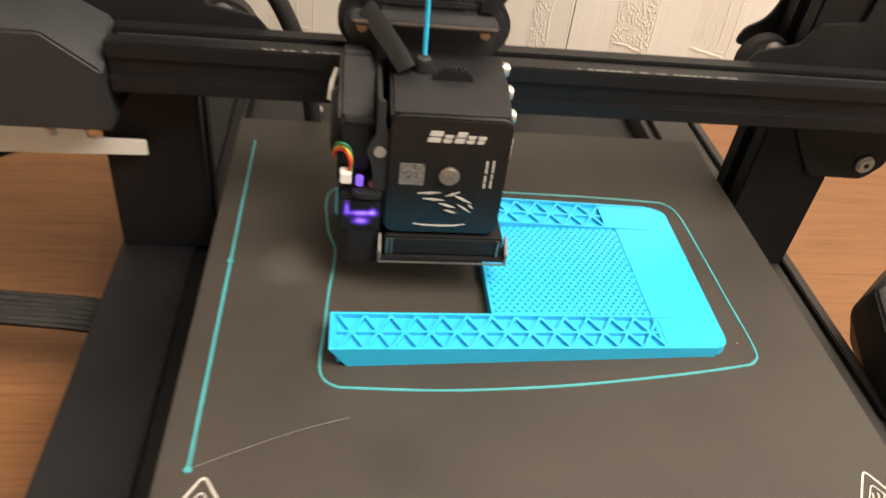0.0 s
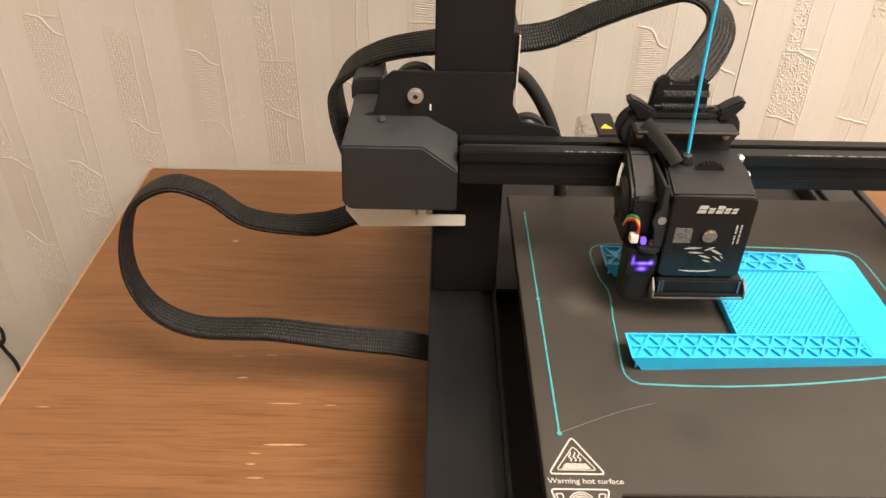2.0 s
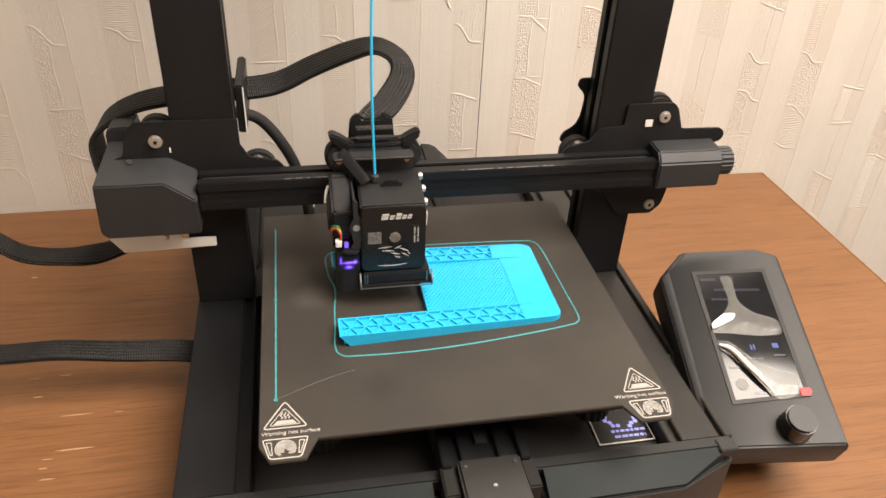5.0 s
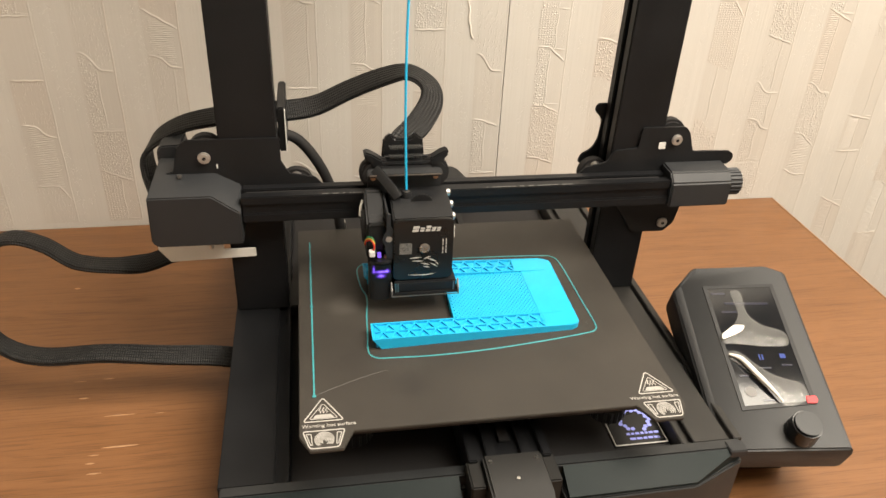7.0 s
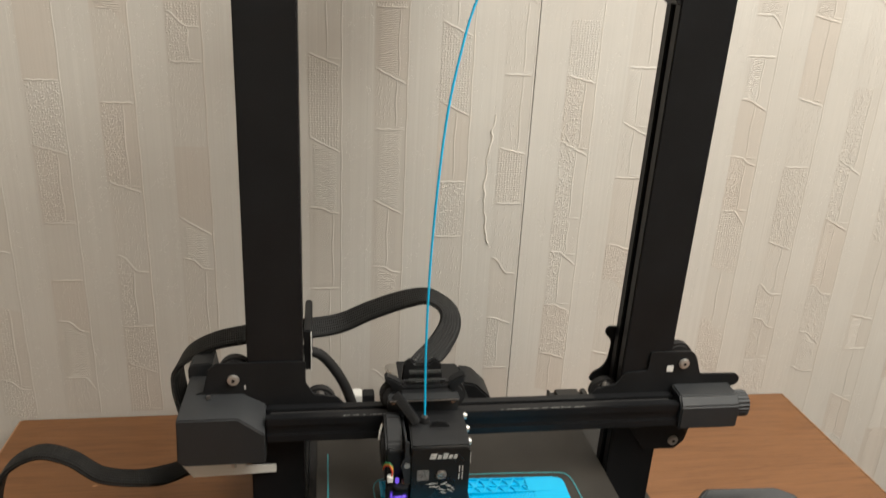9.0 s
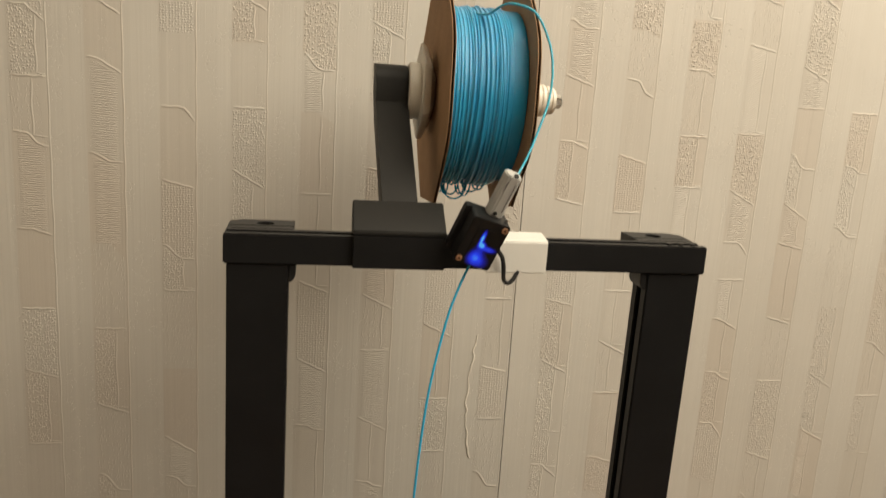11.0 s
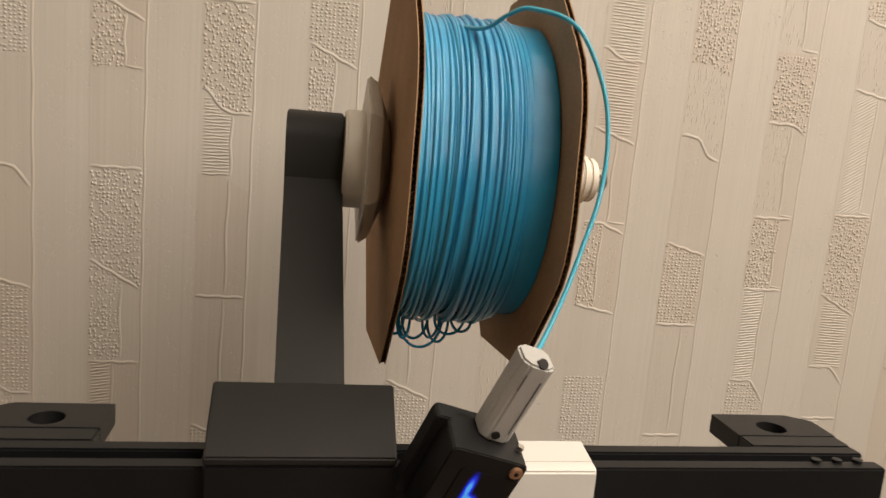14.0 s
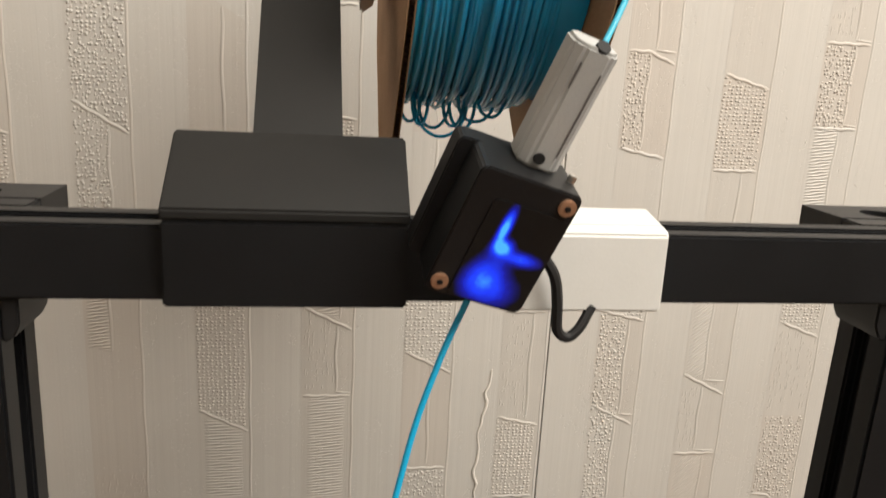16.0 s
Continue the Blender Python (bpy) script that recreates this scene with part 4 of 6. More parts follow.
def plate_right():
    bm = BM()
    pts = [(0.1000, 0.1560), (0.0975, 0.1790), (0.1030, 0.1855), (0.1190, 0.1890), (0.1250, 0.1985), (0.1430, 0.2000), (0.1440, 0.2165), (0.1790, 0.2165), (0.1830, 0.2120), (0.1885, 0.1960), (0.2195, 0.1955), (0.2235, 0.1920), (0.2230, 0.1870), (0.2190, 0.1840), (0.1900, 0.1840),
           (0.1870, 0.1560), (0.1875, 0.1460), (0.1850, 0.1330), (0.1775, 0.1255), (0.1500, 0.1260), (0.1300, 0.1560)]
    prism(bm, rounded(pts, 0.0022, 3), "y", -0.0003, 0.0017, 0.0004)
    return bm


part("carriage_plate", plate_left(), POWDER, gantry)
pr = part("carriage_plate", plate_right(), POWDER, gantry)
part("label", box(BM(), 0.1590, 0.1645, -0.0008, -0.0004, 0.1990, 0.2045, 0.0001), WHITE, pr, "small white square label")
part("label", box(BM(), -0.1690, -0.1680, -0.0008, -0.0004, 0.1950, 0.1985, 0.0001), WHITE, gantry, "small white mark")
# bent wing and lip
bm = BM()
prism(bm, rounded([(0.1060, 0.1760), (0.1085, 0.1840), (0.1165, 0.1880), (0.1205, 0.1960), (0.1220, 0.2130), (0.1150, 0.2200), (0.1165, 0.2260), (0.1290, 0.2260), (0.1310, 0.1760)], 0.005, 5), "y", 0.0275, 0.0295, 0.0004)
part("wing_bracket", bm, POWDER, gantry)


def roller(x, y, z, bolt_y, screw=True):
    w = part("roller", cyl(BM(), (x, y - 0.005, z), (x, y + 0.005, z), 0.0120, bev=0.002), RUBBER, gantry)
    if screw:
        bm = BM()
        cyl(bm, (x, bolt_y - 0.0028, z), (x, bolt_y, z), 0.0041, 0.0045, seg=20, bev=0.0008)
        part("screw", bm, SCREW, w)
        part("hex_socket", cyl(BM(), (x, bolt_y - 0.0030, z), (x, bolt_y - 0.0026, z), 0.0014, seg=6), BLACK, w)


roller(-0.1765, 0.0140, 0.2035, -0.0003)
roller(0.1725, 0.0140, 0.2065, -0.0003)
roller(0.1745, 0.0140, 0.1345, -0.0003)
roller(-0.1145, 0.0140, 0.1750, 0.0, False)
roller(0.1145, 0.0140, 0.1750, 0.0, False)
part("axle", cyl(BM(), (-0.1145, 0.0018, 0.1828), (-0.1145, 0.009, 0.1828), 0.0038, bev=0.0008), DULL_STEEL, gantry)
part("axle", cyl(BM(), (0.1135, 0.0018, 0.1828), (0.1135, 0.009, 0.1828), 0.0038, bev=0.0008), DULL_STEEL, gantry)


def tension_cover():
    bm = BM()
    prism(bm, [(-0.0235, 0.1600), (-0.0235, 0.1800), (-0.0175, 0.1870), (0.0, 0.1880), (0.0, 0.1600)], "x", 0.1650, 0.2140, 0.0012)
    return bm


tc = part("tension_cover", tension_cover(), MOULDED, gantry, "dark grey belt tension cover")
bm = BM()
cyl(bm, (0.2143, -0.011, 0.1745), (0.2250, -0.011, 0.1745), 0.0098, seg=32, bev=0.001)
for k in range(20):
    a = 2 * math.pi * k / 20
    cyl(bm, (0.2150, -0.011 + 0.0096 * math.cos(a), 0.1745 + 0.0096 * math.sin(a)), (0.2243, -0.011 + 0.0096 * math.cos(a), 0.1745 + 0.0096 * math.sin(a)), 0.0011, seg=6)
part("tension_knob", bm, MOULDED, gantry, "ribbed dark grey knob")

# ---- print head ----
C = -0.031
head = thing("print_head", (C, -0.04, 0.118), "black direct-drive print head with violet lit probe, on the cross beam", "print head")
bm = BM()
prism(bm, rounded([(C - 0.0205, 0.1365), (C + 0.0205, 0.1365), (C + 0.0205, 0.1835), (C - 0.0205, 0.1835)], 0.004), "y", -0.0672, -0.0640, 0.0006)
fp = part("front_plate", bm, GLOSS, head, "glossy black front plate with silver markings")
# silver markings: slanted bars in place of a maker's name, a plain flame-like shape, small bars
bm = BM()
for k, (w, h) in enumerate(((0.0042, 0.0042), (0.0032, 0.0029), (0.0032, 0.0042), (0.0030, 0.0029), (0.0024, 0.0029))):
    x = C - 0.0082 + (0.0, 0.0050, 0.0090, 0.0128, 0.0166)[k]
    for a, b in ((0.0, 0.42), (0.56, 1.0)):
        i = 0.0005 * (k % 2)
        prism(bm, [(x + i + 0.26 * h * a, 0.1748 + h * a), (x + w - i + 0.26 * h * a, 0.1748 + h * a), (x + w + 0.26 * h * b, 0.1748 + h * b), (x + 0.26 * h * b, 0.1748 + h * b)], "y", -0.06745, -0.0672, 0)
part("mark_bar", bm, INK, fp)
# the maker's emblem as loose slanting strokes
bm = BM()
for x, z, run, rise, w in ((-0.0098, 0.1540, 0.0085, 0.0006, 0.0010), (-0.0078, 0.1518, 0.0080, -0.0004, 0.0009), (-0.0020, 0.1500, 0.0062, -0.0016, 0.0010), (0.0002, 0.1530, 0.0050, 0.0022, 0.0009),
                           (0.0030, 0.1536, 0.0066, -0.0030, 0.0012), (0.0048, 0.1498, 0.0052, -0.0034, 0.0010), (0.0002, 0.1472, 0.0046, -0.0012, 0.0009), (0.0084, 0.1500, 0.0024, -0.0018, 0.0010)):
    prism(bm, [(C + x, z), (C + x + run * 0.5, z + rise * 0.5 + w * 0.5), (C + x + run, z + rise), (C + x + run * 0.5, z + rise * 0.5 - w * 0.5)], "y", -0.0675, -0.0672, 0)
part("emblem", bm, SILVER_INK, fp)
bm = BM()
prism(bm, [(C - 0.0105, 0.1408), (C - 0.0060, 0.1400), (C, 0.1398), (C + 0.0050, 0.1402), (C + 0.0085, 0.1412), (C + 0.0040, 0.1406), (C - 0.0010, 0.1405), (C - 0.0060, 0.1405)], "y", -0.0675, -0.0672, 0)
part("arc_mark", bm, SILVER_INK, fp)
for x0, w, spans in ((0.0128, 0.0008, ((0.1572, 0.1590), (0.1596, 0.1622), (0.1634, 0.1648), (0.1653, 0.1682))), (0.0150, 0.0008, ((0.1574, 0.1604), (0.1612, 0.1630), (0.1638, 0.1684)))):
    for a, b in spans:
        part("text_bar", box(BM(), C + x0, C + x0 + w, -0.0675, -0.0672, a, b, 0), SILVER_INK, fp)
part("grey_patch", box(BM(), C - 0.0165, C - 0.0080, -0.0674, -0.0672, 0.1575, 0.1660, 0), PATCH_INK, fp, "speckled grey square")
part("adjuster", cyl(BM(), (C + 0.0005, -0.0692, 0.1622), (C + 0.0005, -0.0672, 0.1622), 0.0036, bev=0.0006), STEEL, fp)
# body behind
bm = BM()
prism(bm, [(-0.0638, 0.1350), (-0.0638, 0.1825), (-0.048, 0.1875), (-0.026, 0.1880), (-0.026, 0.1350)], "x", C - 0.0205, C + 0.0205, 0.0012)
part("extruder_body", bm, BLACK, head)
bm = BM()
cyl(bm, (C + 0.001, -0.0475, 0.1835), (C + 0.001, -0.0450, 0.1835), 0.0078, seg=40)
for k in range(28):
    a = 2 * math.pi * k / 28
    box(bm, -0.0004, 0.0004, -0.0013, 0.0013, 0.0074, 0.0086, 0, m=Matrix.Translation((C + 0.001, -0.04625, 0.1835)) @ Matrix.Rotation(a, 4, "Y"))
part("drive_gear", bm, BLACK, head)
part("filament_inlet", cyl(BM(), (C - 0.0090, -0.0400, 0.1875), (C - 0.0090, -0.0400, 0.1915), 0.0042, 0.0034, seg=20, bev=0.0006), BLACK, head)
bm = BM()
# a long curved release lever that runs from behind the plate down to the inlet
lever = smooth_line([(C - 0.0290, -0.0280, 0.2030), (C - 0.0265, -0.0310, 0.2010), (C - 0.0215, -0.0370, 0.1965), (C - 0.0175, -0.0415, 0.1925), (C - 0.0150, -0.0440, 0.1890)], 6)
flat_band(bm, [(p, Vector((0.55, 0.25, 0.75))) for p in lever[::3]], 0.0070, 0.0052, 4)
part("release_lever", bm, BLACK, head)
part("inlet_collar", cyl(BM(), (C - 0.0090, -0.0400, 0.1905), (C - 0.0090, -0.0400, 0.1922), 0.0024, seg=18, bev=0.0003), DULL_STEEL, head)
# rear carriage plate with a folded top edge
bm = BM()
box(bm, C - 0.0345, C + 0.0175, -0.0255, -0.0225, 0.140, 0.2005, 0.0006)
box(bm, C - 0.0345, C + 0.0175, -0.0330, -0.0225, 0.1985, 0.2010, 0.0008)
part("carriage_plate", bm, MOULDED, head)
part("thin_edge", box(BM(), C - 0.0335, C + 0.0165, -0.0334, -0.0329, 0.2000, 0.2010, 0.0001), DULL_STEEL, head, "thin bright edge")
for sx in (C - 0.0305, C + 0.0135):
    part("screw", cyl(BM(), (sx, -0.0268, 0.1955), (sx, -0.0255, 0.1955), 0.0018, seg=12), BRASS, head)
# part fan: a faceted blower housing whose top slopes forward, with a round fan in its outer side
bm = BM()
prism(bm, [(-0.0290, 0.1460), (-0.0290, 0.1905), (-0.0360, 0.1905), (-0.0555, 0.1815), (-0.0590, 0.1770), (-0.0590, 0.1560), (-0.0540, 0.1470)], "x", C - 0.0378, C - 0.0255, 0.0016)
fan = part("fan_housing", bm, BLACK, head, angle=18)
bm = BM()
cyl(bm, (C - 0.0398, -0.0440, 0.1680), (C - 0.0376, -0.0440, 0.1680), 0.0118, 0.0124, seg=36, bev=0.0006)
part("fan_ring", bm, BLACK, fan)
bm = BM()
for k in range(4):
    tube(bm, [(C - 0.0400, -0.044 + 0.0025 * (k + 1) * math.cos(a), 0.168 + 0.0025 * (k + 1) * math.sin(a)) for a in [2 * math.pi * j / 16 for j in range(16)]], 0.0005, 5, 2, closed=True)
part("fan_guard", bm, MOULDED, fan)
# lip in a paler grey that imitates a glossy reflection along the edge
part("reflection_lip", box(BM(), C - 0.0353, C - 0.0253, -0.0600, -0.0585, 0.1760, 0.1785, 0.0004), DISPLAY_GREY, fan, "lip on the housing, paler for a glossy reflection")
# bent sheet bracket beside it: an upright flange that widens round its screw and folds to a shelf
bm = BM()
prism(bm, rounded([(C - 0.0250, 0.1880), (C - 0.0222, 0.1880), (C - 0.0222, 0.1790), (C - 0.0205, 0.1755), (C - 0.0205, 0.1530), (C - 0.0250, 0.1530), (C - 0.0262, 0.1640), (C - 0.0280, 0.1680), (C - 0.0268, 0.1725), (C - 0.0250, 0.1750)], 0.0012, 3), "y", -0.0655, -0.0638, 0.0004)
box(bm, C - 0.0250, C - 0.0235, -0.0640, -0.0330, 0.1660, 0.1880, 0.0004)
part("side_bracket", bm, MOULDED, head, "dark grey bent bracket")
part("screw", cyl(BM(), (C - 0.0235, -0.0660, 0.1690), (C - 0.0235, -0.0640, 0.1690), 0.0026, seg=16, bev=0.0005), SCREW, head)
bm = BM()
prism(bm, rounded([(C - 0.0326, -0.0690), (C - 0.0215, -0.0690), (C - 0.0205, -0.0520), (C - 0.0326, -0.0520)], 0.0055, 5), "z", 0.1510, 0.1530, 0.0006)
part("probe_shelf", bm, BLACK, head)
part("screw", cyl(BM(), (C - 0.0241, -0.0625, 0.1530), (C - 0.0241, -0.0625, 0.1548), 0.0026, seg=16, bev=0.0005), BRASS, head)
# levelling probe
bm = BM()
prism(bm, rounded([(C - 0.0371, -0.0660), (C - 0.0211, -0.0660), (C - 0.0211, -0.0500), (C - 0.0371, -0.0500)], 0.005), "z", 0.1195, 0.1505, 0.002)
probe = part("levelling_probe", bm, BLACK, head, "black levelling probe with violet light")
VIOLET = window_glow("violet_led_window", Matrix.Translation((C - 0.0291, -0.0667, 0.1430)), [(0.0005, 0.0008, 0.0048, 0.0012, 0.75), (0.0002, -0.0026, 0.0028, 0.0016, 0.7), (-0.0048, 0.0030, 0.0009, 0.0030, 0.55), (0.0045, 0.0016, 0.0012, 0.0018, 0.45)],
                     [(0.06, (0.0, 0.0, 0.0)), (0.30, (0.05, 0.015, 0.28)), (0.62, (0.25, 0.11, 0.95)), (1.0, (0.70, 0.55, 1.0))], 1.7)
bm = BM()
prism(bm, rounded([(C - 0.0361, 0.1365), (C - 0.0221, 0.1365), (C - 0.0221, 0.1490), (C - 0.0361, 0.1490)], 0.001, 3), "y", -0.0664, -0.0658, 0)
part("violet_light", bm, VIOLET, probe, "glowing violet window")
bm = BM()
box(bm, C - 0.0366, C - 0.0326, -0.0645, -0.0600, 0.1545, 0.1590, 0.0004)
part("connector", bm, WHITE, probe)
part("violet_light", box(BM(), C - 0.0311, C - 0.0286, -0.0650, -0.0620, 0.1540, 0.1575, 0.0004), PURPLE, probe)
for k, (mm, dz) in enumerate(((WIRE_RED, 0.0), (WIRE_YELLOW, 0.0012), (WIRE_GREEN, 0.0024))):
    bm = BM()
    tube(bm, [(C - 0.0336 + 0.0004 * k, -0.0625, 0.1585), (C - 0.0331, -0.0630 + 0.0008 * k, 0.1630 + dz), (C - 0.0351, -0.0610, 0.1660 + dz), (C - 0.0381, -0.0580, 0.1640 + dz), (C - 0.0391, -0.0560, 0.1600)], 0.0006, 7)
    part("wire", bm, mm, head)
# cooling shroud and nozzle
bm = BM()
box(bm, C - 0.0215, C + 0.0250, -0.0705, -0.0440, 0.1260, 0.1275, 0.0004)
box(bm, C - 0.0200, C + 0.0235, -0.0690, -0.0440, 0.1275, 0.1355, 0.0008)
sh = part("cooling_shroud", bm, BLACK, head)
for x0, x1 in ((C - 0.0222, C - 0.0212), (C + 0.0246, C + 0.0256)):
    bm = BM()
    prism(bm, [(-0.0708, 0.1250), (-0.0708, 0.1300), (-0.0660, 0.1345), (-0.0650, 0.1345), (-0.0640, 0.1250)], "x", x0, x1, 0.0002)
    part("bright_edge", bm, DIM_INK, sh, "bright metal edge")
for x0, x1 in ((C - 0.0195, C - 0.0185), (C - 0.0178, C - 0.0170), (C + 0.0212, C + 0.0220)):
    part("bright_edge", box(BM(), x0, x1, -0.0697, -0.0690, 0.1280, 0.1352, 0.0001), DULL_STEEL, sh)
part("bright_edge", box(BM(), C - 0.0222, C + 0.0256, -0.0709, -0.0702, 0.1248, 0.1257, 0.0002), DULL_STEEL, sh)
part("heater_block", box(BM(), C - 0.010, C + 0.012, -0.058, -0.040, 0.1215, 0.1350, 0.001), RUBBER, head)
part("nozzle", cyl(BM(), (C, -0.050, 0.1195), (C, -0.050, 0.1220), 0.0012, 0.0040, seg=16), BRASS, head)
for k, (yy, zz) in enumerate(((-0.030, 0.1845), (-0.042, 0.1815), (-0.052, 0.1775))):
    part("screw", cyl(BM(), (C + 0.0205, yy, zz), (C + 0.0235, yy, zz), 0.0026, seg=16, bev=0.0006), SCREW, head)
part("clip", box(BM(), C + 0.0206, C + 0.0225, -0.060, -0.054, 0.1640, 0.1735, 0.0006), OFFWHITE, head)
# cable latch behind, with its springs
latch = BM()
box(latch, C - 0.0250, C + 0.0130, -0.0220, -0.0040, 0.1860, 0.1990, 0.0015)
box(latch, C - 0.0280, C + 0.0160, -0.0150, -0.0080, 0.1990, 0.2015, 0.0008)
for s, cx in ((-1, C - 0.0270), (1, C + 0.0150)):
    prism(latch, [(cx - s * 0.0040, 0.1985), (cx - s * 0.0035, 0.2040), (cx + s * 0.0030, 0.2085), (cx + s * 0.0085, 0.2105), (cx + s * 0.0095, 0.2075), (cx + s * 0.0060, 0.2030), (cx + s * 0.0030, 0.1985)], "y", -0.0160, -0.0070, 0.0011)
lt = part("cable_latch", latch, BLACK, head)
for zz in (0.2050, 0.2120):
    bm = BM()
    n = 90
    tube(bm, [(C - 0.0180 + 0.0240 * j / n, -0.0120 + 0.0016 * math.cos(j * 1.35), zz + 0.0016 * math.sin(j * 1.35)) for j in range(n)], 0.0003, 5, 1, raw=True)
    part("spring", bm, FAINT_INK, lt)
part("spring_rod", cyl(BM(), (C - 0.0215, -0.0120, 0.2050), (C + 0.0095, -0.0120, 0.2050), 0.0009, seg=10), BLACK, lt)
bm = BM()
prism(bm, [(C - 0.0230, 0.2000), (C - 0.0215, 0.2160), (C - 0.0160, 0.2200), (C - 0.0130, 0.2160), (C - 0.0020, 0.2160), (C + 0.0010, 0.2200), (C + 0.0065, 0.2160), (C + 0.0080, 0.2000)], "y", -0.0070, -0.0020, 0.0012)
part("cable_clamp", bm, BLACK, lt)
for sx in (C - 0.0275, C + 0.0135):
    wh = part("beam_wheel", cyl(BM(), (sx, -0.0150, 0.1925), (sx, -0.0050, 0.1925), 0.0118, bev=0.0022), RUBBER, head)
    part("wheel_hub", cyl(BM(), (sx, -0.0160, 0.1925), (sx, -0.0148, 0.1925), 0.0062, seg=24, bev=0.0005), BLACK, wh)
bm = BM()
tube(bm, [(C - 0.0385, -0.034, 0.1830), (C - 0.0402, -0.037, 0.1790), (C - 0.0410, -0.040, 0.1735)], 0.0010, 7)
part("cable_tie", bm, WHITE, head)

# ---- flat cables ----
bm = BM()
Y, X, Z = Vector((0, 1, 0)), Vector((1, 0, 0)), Vector((0, 0, 1))
flat_band(bm, [
    (Vector((-0.218, 0.040, 0.148)), Vector((0.3, 1, 0))), (Vector((-0.2250, 0.050, 0.168)), Vector((0.3, 1, 0))), (Vector((-0.2255, 0.055, 0.184)), Vector((0.2, 1, 0.1))), (Vector((-0.2150, 0.056, 0.197)), Vector((0, 1, 0.25))),
    (Vector((-0.196, 0.056, 0.2065)), Vector((0, 1, 0.35))), (Vector((-0.172, 0.057, 0.2110)), Vector((0, 1, 0.45))), (Vector((-0.146, 0.062, 0.2115)), Vector((0, 1, 0.6))), (Vector((-0.122, 0.067, 0.2105)), Vector((0, 1, 0.7))),
    (Vector((-0.098, 0.068, 0.2140)), Vector((0, 1, 0.7))), (Vector((-0.072, 0.064, 0.2275)), Vector((0, 1, 0.6))), (Vector((-0.045, 0.055, 0.2410)), Vector((0, 1, 0.4))), (Vector((-0.028, 0.046, 0.2465)), Vector((0.2, 1, 0.2))),
    (Vector((-0.0150, 0.036, 0.2410)), Vector((0.5, 0.8, 0.1))), (Vector((-0.0140, 0.024, 0.2320)), Vector((0.9, 0.5, 0))), (Vector((-0.0245, 0.010, 0.2210)), Vector((1, 0.25, 0))), (Vector((C - 0.0075, -0.002, 0.2120)), Vector((1, 0.05, 0))), (Vector((C - 0.0075, -0.005, 0.2020)), Vector((1, 0, 0)))],
    0.0190, 0.0045)
solo("head_cable", bm, SLEEVE, "flat black braided cable arching from print head to motor", "cable")
clip = thing("cable_clip", (-0.124, 0.060, 0.19), "black clip with a white edge on the upright", "cable clip")
part("clip_body", box(BM(), -0.1262, -0.1205, 0.0262, 0.084, 0.1945, 0.2285, 0.0010), BLACK, clip)
part("clip_edge", box(BM(), -0.1212, -0.1203, 0.0240, 0.0258, 0.1950, 0.2280, 0.0003), WHITE, clip, "thin white edge")

bm = BM()
flat_band(bm, [
    (Vector((-0.196, 0.046, 0.1020)), Vector((0, 1, 0.3))), (Vector((-0.216, 0.042, 0.1015)), Vector((0, 1, 0.3))), (Vector((-0.2330, 0.032, 0.1010)), Vector((0, 1, 0.2))), (Vector((-0.2500, 0.016, 0.1090)), Vector((0, 1, 0.1))), (Vector((-0.2790, 0.012, 0.1165)), Vector((0, 1, 0.05))),
    (Vector((-0.3000, 0.012, 0.1330)), Vector((0, 1, 0))), (Vector((-0.3220, 0.012, 0.1395)), Vector((0, 1, 0))), (Vector((-0.3450, 0.012, 0.1260)), Vector((0, 1, 0))), (Vector((-0.3560, 0.010, 0.0985)), Vector((0, 1, 0))),
    (Vector((-0.3555, 0.006, 0.0715)), Vector((0, 1, 0))), (Vector((-0.3410, 0.000, 0.0515)), Vector((0, 1, 0.1))), (Vector((-0.3130, -0.008, 0.0455)), Vector((0, 1, 0.2))), (Vector((-0.2680, -0.012, 0.0478)), Vector((0, 1, 0.3))),
    (Vector((-0.2250, -0.013, 0.0430)), Vector((0, 1, 0.5))), (Vector((-0.1900, -0.013, 0.0395)), Vector((0, 1, 0.7))), (Vector((-0.1670, -0.013, 0.0350)), Vector((0, 1, 0.8)))],
    0.0170, 0.0046)
solo("motor_cable", bm, SLEEVE, "flat black braided cable looping over the desk to the base", "cable")
bm = BM()
tube(bm, [(-0.128, 0.050, 0.200), (-0.112, 0.056, 0.190), (-0.096, 0.058, 0.165), (-0.086, 0.058, 0.135), (-0.082, 0.060, 0.100), (-0.080, 0.075, 0.066)], 0.0042, 10)
solo("round_cable", bm, RUBBER, "round black cable behind the upright", "cable")
bm = BM()
tube(bm, [(-0.660, 0.268, -0.19), (-0.648, 0.266, -0.205), (-0.652, 0.264, -0.222), (-0.663, 0.266, -0.205), (-0.655, 0.268, -0.235), (-0.648, 0.268, -0.27), (-0.662, 0.270, -0.36), (-0.658, 0.270, -0.749)], 0.0022, 8)
solo("wall_cable", bm, RUBBER, "thin black cable hanging beside the desk at the wall", "cable")

# ---- display unit ----
show = thing("display_unit", (0.215, -0.11, 0.0), "dark grey printer display box with knob, standing on the desk", "display")
U, V, N = Vector((0.99313, -0.11702, 0)), Vector((0.11039, 0.93687, 0.33180)), Vector((-0.03883, -0.32952, 0.94335))
DM = Matrix(((U.x, V.x, N.x, 0.246), (U.y, V.y, N.y, -0.188), (U.z, V.z, N.z, 0.059), (0, 0, 0, 1)))
bm = BM()
